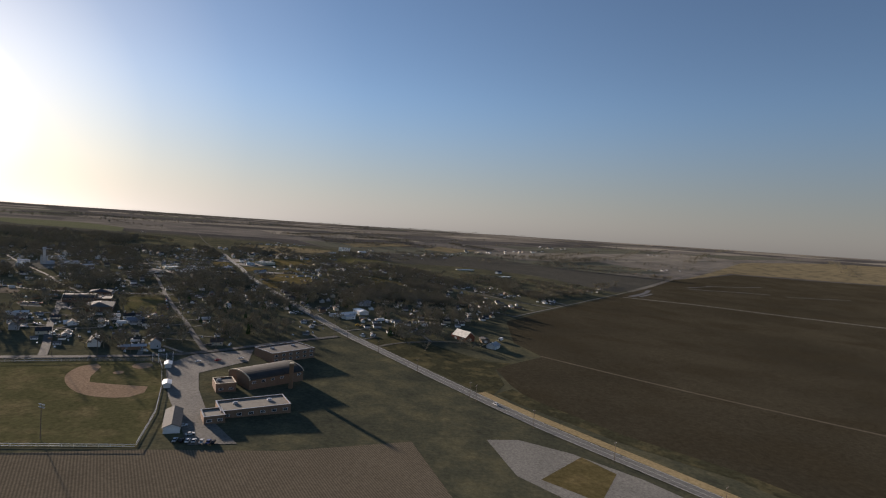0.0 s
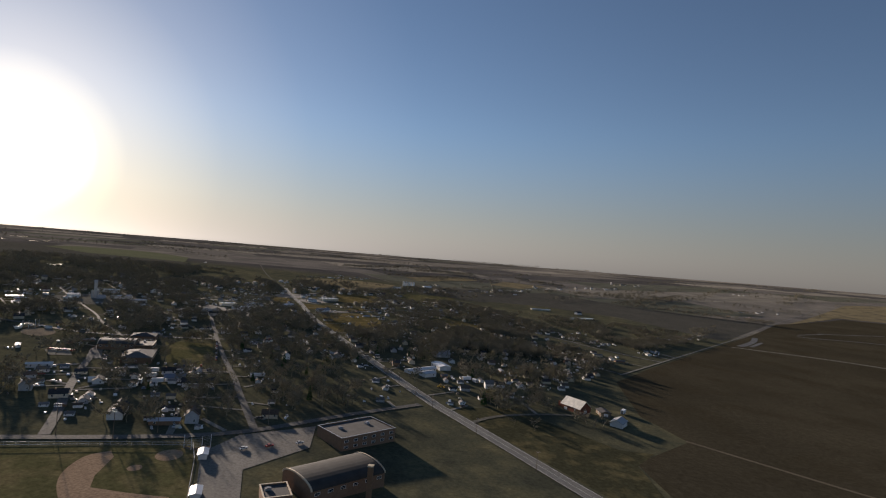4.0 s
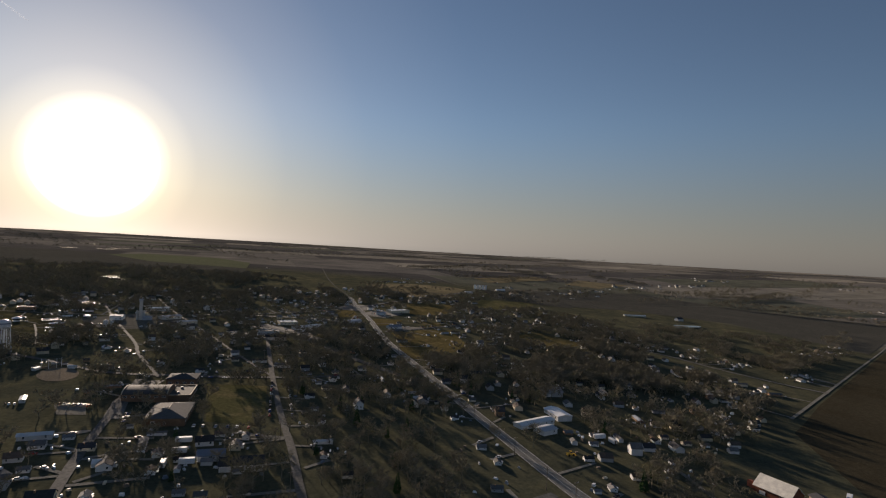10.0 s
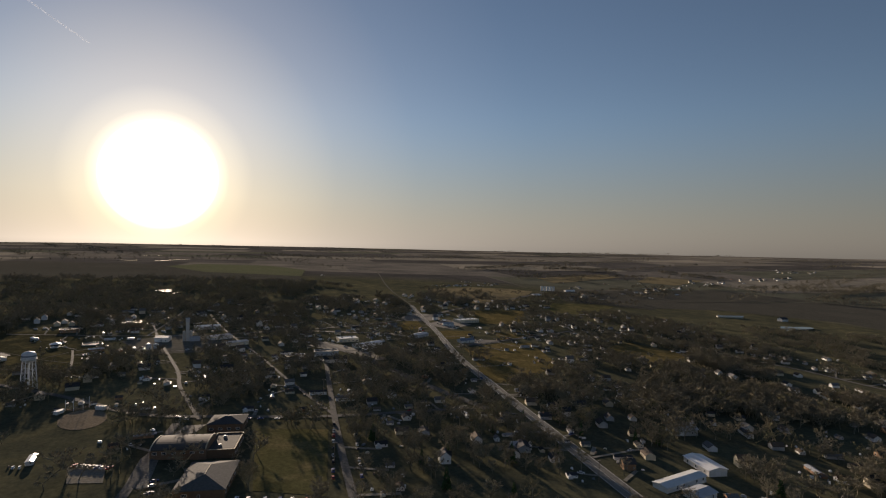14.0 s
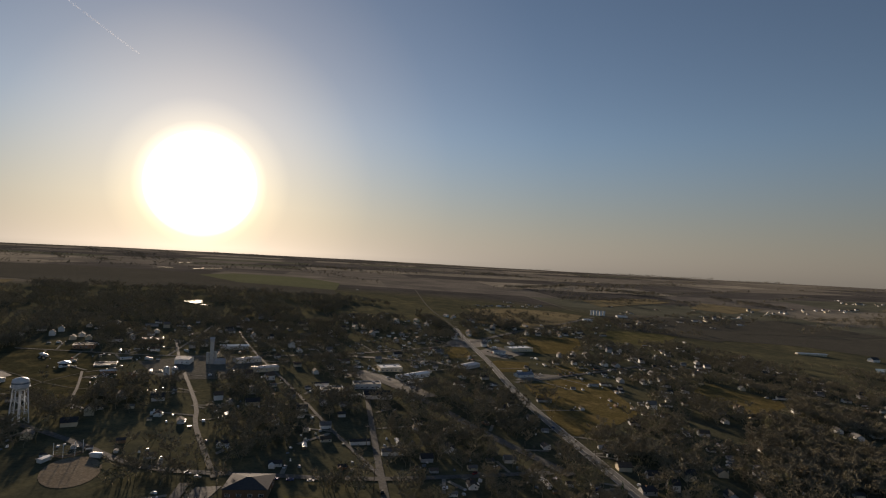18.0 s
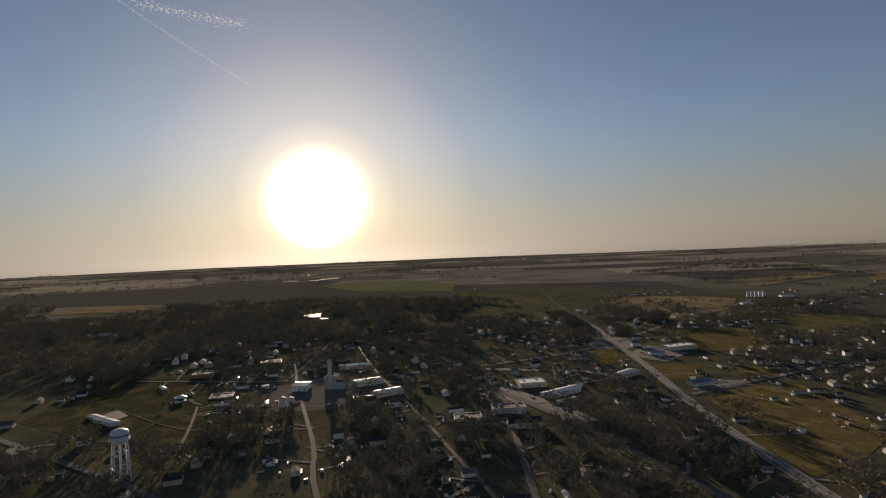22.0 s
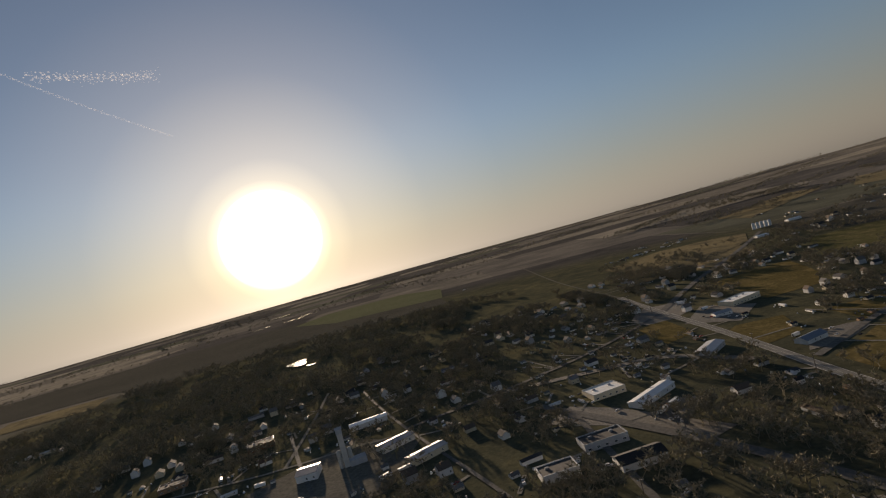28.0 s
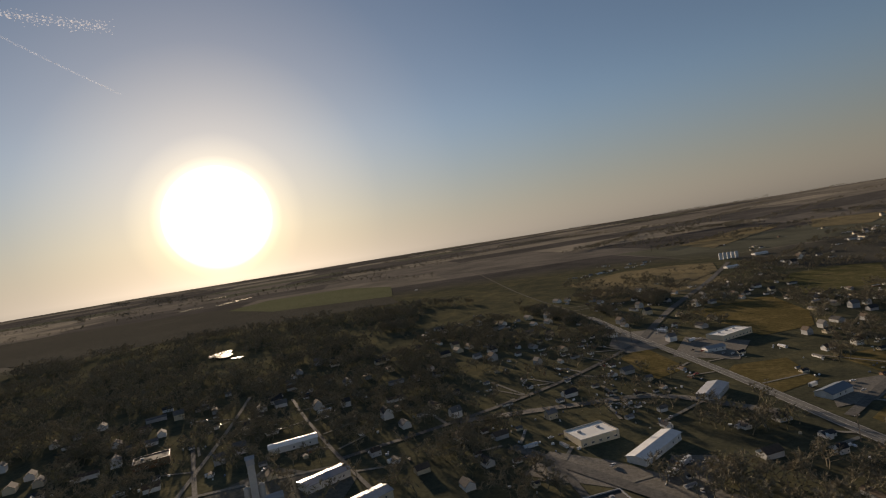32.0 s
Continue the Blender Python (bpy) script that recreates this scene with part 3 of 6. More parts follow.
drape("car_park", [(-331, 723), (-314, 725), (-319, 696), (-335, 699)], "lot", 0.12, "dark asphalt yard beside a workshop", "car park", cell=20)
drape("field", [(-300, 512), (-266, 527), (-231, 463), (-260, 455)], "turf", 0.1, "school lawn with a path across it", "grass", cell=20)
drape("infield", [(-386 - 16 * math.cos(a) * 0.75 - 11 * math.sin(a) * 0.66, 485 + 16 * math.cos(a) * 0.66 - 11 * math.sin(a) * 0.75) for a in np.linspace(0, 2 * math.pi, 29)[:-1]], "worn", 0.12, "round worn clay infield of a small ball field", "infield", cell=20)
drape("car_park", [(-334, 500), (-326, 506), (-314, 462), (-298, 440), (-306, 436), (-322, 460)], "lot", 0.12, "asphalt yard of a school", "car park", cell=20)
drape("field", [(-470, 530), (-590, 520), (-640, 600), (-600, 640), (-500, 600), (-440, 565)], "rough", 0.07, "park lawn with worn tracks", "grass")


WET = []


def pond(x, y, rx, ry, a, label):
    pts = []
    for k in range(28):
        t = k / 28 * 2 * math.pi
        s = 1 + 0.18 * math.sin(3 * t + x) + 0.1 * math.sin(5 * t)
        u, v = rx * s * math.cos(t), ry * s * math.sin(t)
        pts.append((x + u * math.cos(a) - v * math.sin(a), y + u * math.sin(a) + v * math.cos(a)))
    z = gz(x, y) + 0.6
    bm = bmesh.new()
    f = bm.faces.new([bm.verts.new((px, py, z)) for px, py in pts])
    r = bmesh.ops.extrude_face_region(bm, geom=[f])
    bmesh.ops.translate(bm, verts=[q for q in r["geom"] if isinstance(q, bmesh.types.BMVert)], vec=(0, 0, -3))
    bmesh.ops.recalc_face_normals(bm, faces=bm.faces)
    tagged(part("water", bm, "water"), label, "pond", kind="structure")
    WET.append((x, y, max(rx, ry) * 0.85))


pond(-757, 922, 26, 11, 2.36, "small farm pond glinting in the low sun")
pond(-722, 905, 6, 3.5, 0.3, "puddle beside a farm pond")
pond(122, 1158, 36, 15, 0.70, "pond beside a white barn")


# ---- building kit ----
def box(bm, x, y, z, sx, sy, sz, mi=0, turn=0.0):
    """A block whose base centre is x, y, z."""
    r = bmesh.ops.create_cube(bm, size=1, matrix=Matrix.Translation((x, y, z + sz / 2)) @ Matrix.Rotation(turn, 4, "Z") @ Matrix.Diagonal((sx, sy, sz, 1)))
    for v in r["verts"]:
        for f in v.link_faces:
            f.material_index = mi
    return r["verts"]


def prism(bm, profile, length, x0=0.0):
    """A closed profile in y, z pulled along x."""
    a = [bm.verts.new((x0 - length / 2, y, z)) for y, z in profile]
    b = [bm.verts.new((x0 + length / 2, y, z)) for y, z in profile]
    k = len(profile)
    bm.faces.new(a[::-1])
    bm.faces.new(b)
    for i in range(k):
        bm.faces.new((a[i], a[(i + 1) % k], b[(i + 1) % k], b[i]))


def gable_walls(L, D, eave, ridge):
    bm = bmesh.new()
    prism(bm, [(-D / 2, -1.5), (D / 2, -1.5), (D / 2, eave), (0, ridge), (-D / 2, eave)], L)
    bmesh.ops.recalc_face_normals(bm, faces=bm.faces)
    return bm


def gable_roof(L, D, eave, ridge, over=0.45, thick=0.22):
    s = (ridge - eave) / (D / 2)
    e, lo = D / 2 + over, eave - over * s
    bm = bmesh.new()
    prism(bm, [(-e, lo + 0.02), (0, ridge + 0.02), (e, lo + 0.02), (e, lo + thick), (0, ridge + thick + 0.06), (-e, lo + thick)], L + 2 * over)
    bmesh.ops.recalc_face_normals(bm, faces=bm.faces)
    return bm


def window_mesh(w, h):
    bm = bmesh.new()
    box(bm, 0, 0, -h / 2 - 0.08, w + 0.24, 0.10, h + 0.2)
    box(bm, 0, -0.04, -h / 2, w, 0.08, h, 1)
    box(bm, 0, -0.07, -0.03, w, 0.06, 0.06)
    me = bpy.data.meshes.new("window")
    bm.to_mesh(me)
    bm.free()
    me.materials.append(M["trim"])
    me.materials.append(M["glass"])
    return me


WINDOW, WIDE = window_mesh(1.0, 1.5), window_mesh(2.0, 1.3)


def sash(w, h):
    """Frame with a glazing bar, and the pane that sits in it, as two meshes."""
    bm = bmesh.new()
    for x, z, sx, sz in ((0, -h / 2 - 0.1, w + 0.26, 0.12), (0, h / 2, w + 0.26, 0.12), (-w / 2 - 0.06, -h / 2, 0.12, h), (w / 2 + 0.06, -h / 2, 0.12, h), (0, -0.03, w, 0.06)):
        box(bm, x, -0.03, z, sx, 0.14, sz)
    frame_me = bpy.data.meshes.new("window")
    bm.to_mesh(frame_me)
    bm.free()
    frame_me.materials.append(M["trim"])
    bm = bmesh.new()
    box(bm, 0, -0.01, -h / 2, w, 0.06, h)
    pane_me = bpy.data.meshes.new("pane")
    bm.to_mesh(pane_me)
    bm.free()
    pane_me.materials.append(M["glass"])
    return frame_me, pane_me


SASH, WIDE_SASH = sash(1.0, 1.5), sash(2.0, 1.3)


def hang(me, name, parent, x, y, z, turn):
    ob = new(name, me)
    ob.parent = parent
    ob.matrix_basis = Matrix.Translation((x, y, z)) @ Matrix.Rotation(turn, 4, "Z")
    return ob


def glaze(pair, parent, x, y, z, turn):
    """A landmark's window: its frame, with the pane as a sub-part."""
    ob = hang(pair[0], "window", parent, x, y, z, turn)
    hang(pair[1], "pane", ob, 0, 0, 0, 0)
    return ob


def door_mesh(w, h, mat):
    bm = bmesh.new()
    box(bm, 0, 0, 0, w + 0.2, 0.1, h + 0.1)
    box(bm, 0, -0.04, 0, w, 0.08, h, 1)
    me = bpy.data.meshes.new("door")
    bm.to_mesh(me)
    bm.free()
    me.materials.append(M["trim"])
    me.materials.append(M[mat])
    return me


DOOR, GARAGE = door_mesh(0.95, 2.05, "wood"), door_mesh(2.7, 2.2, "white")
WORDS = {"white": "white weatherboard", "cream": "cream-painted", "grey": "grey-sided", "brick": "brown brick", "shingle": "grey shingle roof", "darkroof": "dark shingle roof", "brownroof": "brown shingle roof", "whitemetal": "white metal", "bluemetal": "blue metal", "greymetal": "galvanised metal roof"}
SHAPES = {"h": (10.5, 7.6, 2.9, 5.6), "t": (9.5, 8.0, 5.2, 8.6), "l": (17.5, 5.2, 2.7, 3.9), "s": (6.5, 4.6, 2.4, 3.8), "d": (12.5, 8.6, 3.0, 5.5)}
KIND = {"h": "house", "t": "two-storey house", "l": "long low house", "s": "garden shed", "d": "house"}


def house(kind, wall, roof):
    """A dwelling with its ridge along x."""
    L, D, eave, ridge = SHAPES[kind]
    ob = new("shed" if kind == "s" else "house")
    tagged(ob, f"{WORDS[wall]} {KIND[kind]} under a {WORDS[roof] if 'roof' in WORDS[roof] else WORDS[roof] + ' roof'}", "shed" if kind == "s" else "house", "houses of the town")
    part("wall", gable_walls(L, D, eave, ridge), wall, ob)
    part("roof", gable_roof(L, D, eave, ridge), roof, ob)
    if kind == "s":
        hang(GARAGE, "door", ob, L / 2 + 0.02, 0, 0, math.pi / 2)
        hang(WINDOW, "window", ob, 0, -D / 2 - 0.01, 1.5, 0)
        return ob
    hang(DOOR, "door", ob, 0.6, -D / 2 - 0.02, 0.15, 0)
    for x in (-L * 0.32, L * 0.3):
        hang(WIDE if kind != "t" else WINDOW, "window", ob, x, -D / 2 - 0.01, 1.6, 0)
        hang(WINDOW, "window", ob, x, D / 2 + 0.01, 1.6, math.pi)
    for s in (-1, 1):
        hang(WINDOW, "window", ob, s * (L / 2 + 0.01), -D * 0.2, 1.6, s * math.pi / 2)
    if kind in "ht":
        bm = bmesh.new()
        box(bm, L * 0.18, 0.9, ridge - 1.6, 0.7, 0.7, 2.3)
        box(bm, L * 0.18, 0.9, ridge + 0.7, 0.85, 0.85, 0.15)
        part("chimney", bm, "brick", ob)
    if kind == "t":
        for x in (-L * 0.32, 0, L * 0.3):
            hang(WINDOW, "window", ob, x, -D / 2 - 0.01, 4.2, 0)
        bm = bmesh.new()
        prism(bm, [(-1.9, eave - 0.4), (1.9, eave - 0.4), (0, ridge - 0.5)], D * 0.62)
        bmesh.ops.rotate(bm, verts=bm.verts, matrix=Matrix.Rotation(math.pi / 2, 3, "Z"))
        bmesh.ops.translate(bm, verts=bm.verts, vec=(-L * 0.12, -D * 0.31, 0))
        bmesh.ops.recalc_face_normals(bm, faces=bm.faces)
        part("cross_gable", bm, roof, ob)
    if kind in "hd":
        bm = bmesh.new()
        box(bm, 0.6, -D / 2 - 1.0, -0.6, 3.6, 2.0, 0.75)
        box(bm, 0.6, -D / 2 - 1.0, 2.35, 3.9, 2.2, 0.14)
        for x in (-1.1, 2.3):
            box(bm, x, -D / 2 - 1.85, 0.15, 0.14, 0.14, 2.2)
        part("porch", bm, "trim", ob)
    if kind == "d":
        bm = bmesh.new()
        prism(bm, [(-2.9, -1.5), (2.9, -1.5), (2.9, 2.6), (0, 4.6), (-2.9, 2.6)], 6.0)
        bmesh.ops.rotate(bm, verts=bm.verts, matrix=Matrix.Rotation(math.pi / 2, 3, "Z"))
        bmesh.ops.translate(bm, verts=bm.verts, vec=(L * 0.27, D / 2 + 0.6, 0))
        bmesh.ops.recalc_face_normals(bm, faces=bm.faces)
        part("garage_wing", bm, wall, ob)
    return ob


rng = random.Random(11)
TEMPLATES, SITES, HOMES = {}, WET + [(-716, 882, 24), (-690, 856, 18)], []


def street_angle(x, y):
    s = min(1, max(0, (-x - 90) / 340))
    return radians(106 + 33 * s)


def place(kind, x, y, turn=None, size=None):
    wall = rng.choice(("white", "white", "white", "white", "cream", "grey", "brick"))
    roof = "darkroof" if kind == "d" else rng.choice(("shingle", "shingle", "darkroof", "brownroof") if kind != "l" else ("whitemetal", "shingle", "greymetal"))
    key = (kind, wall, roof)
    a = street_angle(x, y) + (math.pi / 2 if rng.random() < 0.55 else 0) + rng.uniform(-0.05, 0.05)
    if turn is not None:
        a = radians(turn)
    s = (size or rng.uniform(0.7, 0.95)) * grade(x, y)
    m = Matrix.Translation((x, y, gz(x, y) + 0.3)) @ Matrix.Rotation(a, 4, "Z") @ Matrix.Diagonal((s, s * rng.uniform(0.92, 1.08), s * 0.88, 1))
    if key in TEMPLATES:
        ob = copy_thing(TEMPLATES[key], m)
    else:
        ob = TEMPLATES[key] = house(*key)
        ob.matrix_basis = m
    SITES.append((x, y, 7 * s))
    if kind != "s":
        HOMES.append((x, y, s))
    return ob


place("h", -299, 384)
place("h", -302, 397)
place("t", -283, 365)
place("h", -245, 360)
place("d", -263, 393)
place("h", -250, 370)
place("h", -244, 396)
place("s", -229, 412)
place("h", -243, 430)
place("h", -213, 410)
place("t", -230, 444)
place("h", -195, 376)
place("d", -203, 368)
place("h", -222, 385)
place("h", -253, 411)
place("s", -286, 432)
place("h", -299, 410)
place("h", -202, 386)
place("h", -261, 362)
place("h", -228, 432)
place("l", -193, 349)
place("h", -187, 440)
place("s", -169, 425)
place("h", -153, 381)
place("h", -207, 481)
place("h", -237, 341)
place("h", -241, 410)
place("t", -198, 515)
place("h", -240, 549)
place("h", -236, 594)
place("h", -287, 465)
place("h", 6, 647)
place("h", -25, 608)
place("h", -17, 574)
place("h", -22, 542)
place("h", -4, 547)
place("h", 20, 579)
place("h", 36, 608)
place("h", 59, 704)
place("h", 75, 871)
place("h", 105, 863)
place("h", 118, 850)
place("h", 162, 832)
place("h", 283, 1045)
place("h", 307, 1083)
place("h", 246, 999)
place("h", -162, 404)
place("h", -287, 378)
place("h", -256, 347)
place("h", -219, 499)
place("h", -241, 580)
place("h", -256, 567)
place("h", -63, 495)
place("h", -73, 531)
place("h", -16, 552)
place("h", 7, 550)
place("h", 66, 666)
place("s", -41, 481)
place("t", -184, 358)
place("h", -243, 442)
place("h", -283, 404)
place("l", -265, 416)
place("l", -269, 430)
place("d", -22, 499)
place("h", -54, 463)
place("h", 41, 674)
place("l", 105, 721)
place("h", 160, 809)
place("l", 71, 858)
place("h", 108, 841)
place("h", 50, 906)
place("h", 262, 1004)
place("l", 306, 1056)
place("h", 126, 859)
place("h", -59, 519)
place("h", -84, 635)
place("h", -109, 578)
place("t", -115, 545)
place("s", -87, 532)
place("h", -58, 534)
place("h", 85, 715)
place("d", -51, 720)
place("s", -62, 656)
place("h", -145, 583)
place("h", -136, 566)
place("h", 34, 627)
place("h", 19, 623)
place("h", -143, 701)
place("h", -139, 738)
place("d", -118, 699)
place("h", -117, 678)
place("h", -166, 768)
place("l", -139, 904)
place("l", -58, 869)
place("l", -311, 404)
place("h", -71, 984)
place("h", -36, 995)
place("h", -173, 641)
place("h", -171, 750)
place("h", -199, 858)
place("h", -161, 600)
place("l", -176, 561)
place("d", -166, 546)
place("d", -140, 524)
place("l", -27, 581)
place("h", -151, 743)
place("h", -138, 712)
place("h", -126, 685)
place("h", -218, 780)
place("h", -222, 872)
place("h", -213, 852)
place("h", -194, 887)
place("s", -190, 687)
place("l", -129, 887)
place("h", -64, 1072)
place("h", -172, 1036)
place("h", -135, 960)
place("h", -95, 1029)
place("h", -68, 956)
place("l", -360, 440)
place("s", -397, 517)
place("h", -163, 740)
place("h", -181, 798)
place("d", -117, 662)
place("s", -70, 667)
place("h", -214, 590)
place("l", -205, 582)
place("h", -176, 671)
place("s", -168, 683)
place("h", -205, 724)
place("h", -225, 910)
place("h", -227, 839)
place("l", 17, 903)
place("h", -164, 916)
place("h", -152, 1019)
place("h", -142, 936)
place("h", -408, 502)
place("s", -409, 489)
place("s", -389, 508)
place("h", -449, 581)
place("l", -502, 588)
place("d", -415, 554)
place("h", -553, 605)
place("s", -474, 598)
place("h", -404, 581)
place("l", -386, 575)
place("h", -455, 634)
place("h", -376, 602)
place("h", -292, 871)
place("l", -268, 884)
place("l", -255, 859)
place("h", -267, 831)
place("h", -235, 825)
place("h", -208, 876)
place("l", -204, 804)
place("h", -188, 763)
place("h", -183, 749)
place("h", -186, 898)
place("h", -179, 957)
place("h", -258, 721)
place("h", -289, 626)
place("h", -270, 631)
place("h", -349, 761)
place("h", -387, 817)
place("h", -407, 806)
place("h", -321, 823)
place("h", -335, 805)
place("h", -360, 780)
place("h", -347, 793)
place("l", -430, 800)
place("l", -221, 1027)
place("h", -197, 1040)
place("h", -164, 1058)
place("h", -343, 1139)
place("h", -312, 1154)
place("h", -368, 1126)
place("h", -216, 823)
place("h", -149, 1005)
place("s", -539, 743)
place("h", -490, 499)
place("l", -467, 534)
place("d", -448, 544)
place("l", -489, 574)
place("h", -325, 838)
place("h", -330, 715)
place("l", -325, 699)
place("d", -303, 753)
place("s", -261, 737)
place("h", -299, 1063)
place("l", -229, 994)
place("h", -222, 933)
place("h", -141, 1077)
place("h", -171, 989)
place("h", -347, 1198)
place("h", -396, 1073)
place("h", -392, 916)
place("h", -400, 876)
place("h", -385, 783)
place("l", -556, 660)
place("l", -560, 648)
place("h", -565, 708)
place("l", -491, 616)
place("d", -489, 602)
place("d", -525, 682)
place("h", -506, 695)
place("h", -575, 735)
place("l", -530, 730)
place("d", -600, 652)
place("l", -555, 627)
place("l", -534, 632)
place("s", -516, 645)
place("l", -601, 741)
place("h", -561, 755)
place("h", -516, 791)
place("d", -544, 591)
place("l", -509, 598)
place("l", -576, 599)
place("h", -619, 639)
place("h", -663, 619)
place("d", -677, 610)
place("h", -778, 633)
place("h", -617, 554)
place("h", -532, 521)
place("s", -486, 585)
place("l", -517, 614)
place("l", -412, 777)
place("h", -480, 960)
place("h", -468, 1011)
place("h", -382, 897)
place("h", -379, 1074)
place("h", -348, 1097)
place("h", -389, 711)
place("h", -360, 661)
place("h", -349, 653)
place("h", -436, 865)
place("l", -419, 894)
place("d", -436, 838)
place("l", -387, 726)
place("l", -373, 728)
place("h", -361, 793)
place("h", -346, 776)
place("h", -436, 814)
place("h", -425, 1023)
place("h", -470, 983)
place("h", -521, 1052)
place("h", -382, 963)
place("h", -412, 1080)
place("h", -350, 1058)
place("h", -216, 896)
place("l", -211, 1064)
place("h", -186, 1085)
place("h", -491, 711)
place("h", -476, 733)


for hx, hy in ((-294, 1088), (-272, 1174), (-236, 1218), (-224, 1267), (-197, 1319), (-164, 1379), (-102, 1472), (-68, 1538), (-20, 1619), (22, 1697), (-214, 1031), (-191, 1050), (-180, 1027), (-181, 989), (-179, 959), (-144, 1057), (-337, 940), (-165, 1085), (-51, 1438), (12, 1555)):
    place(rng.choice("hhl"), hx, hy, size=1.05)
for hx, hy in ((259, 1014), (286, 1042), (327, 1113), (171, 832), (158, 805), (97, 851), (35, 621), (88, 921), (586, 1638), (648, 1656), (275, 1052), (240, 1000)):
    place(rng.choice("hhl"), hx, hy, size=1.35)
for hx, hy in ((-463, 1323), (-444, 1348), (-427, 1369), (-414, 1387), (-396, 1410), (-374, 1438)):
    place(rng.choice("hl"), hx, hy, size=1.2)
# garden sheds and garages behind the houses
for hx, hy, sc in HOMES[::3]:
    a = rng.uniform(0, 6.28)
    place("s", hx + 13 * math.cos(a) * sc, hy + 13 * math.sin(a) * sc)


# ---- landmark buildings ----
def hall(name, cx, cy, turn, L, D, eave, ridge, wall, roof, label, category, openings=0):
    """A plain gabled building with a row of openings on its long sides."""
    ob = new(name)
    k = grade(cx, cy) / 0.9
    ob.matrix_basis = Matrix.Translation((cx, cy, gz(cx, cy) + 0.2)) @ Matrix.Rotation(radians(turn), 4, "Z") @ Matrix.Diagonal((k, k, k * 0.85, 1))
    tagged(ob, label, category)
    part("wall", gable_walls(L, D, eave, ridge), wall, ob)
    part("roof", gable_roof(L, D, eave, ridge, 0.5, 0.25), roof, ob)
    for i in range(openings):
        x = (i + 0.5) / openings * L - L / 2
        if i % 3:
            glaze(SASH, ob, x, -D / 2 - 0.02, 1.7, 0)
        else:
            hang(GARAGE, "door", ob, x, -D / 2 - 0.02, 0, 0)
        glaze(SASH, ob, x, D / 2 + 0.02, 1.7, math.pi)
    hang(GARAGE, "door", ob, L / 2 + 0.03, 0, 0, math.pi / 2)
    hang(GARAGE, "door", ob, -L / 2 - 0.03, 0, 0, -math.pi / 2)
    SITES.append((cx, cy, max(L, D) * 0.55))
    return ob


def block(name, cx, cy, turn, L, D, h, wall, roof, label, category, rows=1, cap="greymetal", units=2):
    """A flat-roofed building with a parapet, roof deck, windows and roof units."""
    ob = new(name)
    k = grade(cx, cy) / 0.9
    ob.matrix_basis = Matrix.Translation((cx, cy, gz(cx, cy))) @ Matrix.Rotation(radians(turn), 4, "Z") @ Matrix.Diagonal((k, k, k * 0.8, 1))
    tagged(ob, label, category)
    bm = bmesh.new()
    t = 0.35
    for sx, sy, px, py in ((L, t, 0, D / 2 - t / 2), (L, t, 0, -D / 2 + t / 2), (t, D - 2 * t, L / 2 - t / 2, 0), (t, D - 2 * t, -L / 2 + t / 2, 0)):
        box(bm, px, py, -2, sx, sy, h + 2.6)
    part("wall", bm, wall, ob)
    bm = bmesh.new()
    box(bm, 0, 0, h - 0.3, L - 2 * t, D - 2 * t, 0.3)
    part("roof", bm, roof, ob)
    bm = bmesh.new()
    for sx, sy, px, py in ((L + 0.3, 0.55, 0, D / 2 - t / 2), (L + 0.3, 0.55, 0, -D / 2 + t / 2), (0.55, D - 1, L / 2 - t / 2, 0), (0.55, D - 1, -L / 2 + t / 2, 0)):
        box(bm, px, py, h + 0.6, sx, sy, 0.14)
    part("coping", bm, cap, ob)
    n = max(2, int(L / 5))
    for r in range(rows):
        for k in range(n):
            x = (k + 0.5) / n * L - L / 2
            glaze(WIDE_SASH, ob, x, -D / 2 - 0.01, 1.8 + 3.4 * r, 0)
            glaze(WIDE_SASH, ob, x, D / 2 + 0.01, 1.8 + 3.4 * r, math.pi)
    hang(DOOR, "door", ob, L / 2 + 0.02, 0, 0, math.pi / 2)
    for k in range(units):
        bm = bmesh.new()
        box(bm, L * (0.5 * k / max(1, units - 1) - 0.25), D * 0.12, h, 2.2, 1.5, 1.1)
        box(bm, L * (0.5 * k / max(1, units - 1) - 0.25), D * 0.12, h + 1.1, 1.2, 1.2, 0.25)
        part("roof_unit", bm, "greymetal", ob)
    SITES.append((cx, cy, max(L, D) * 0.55))
    return ob


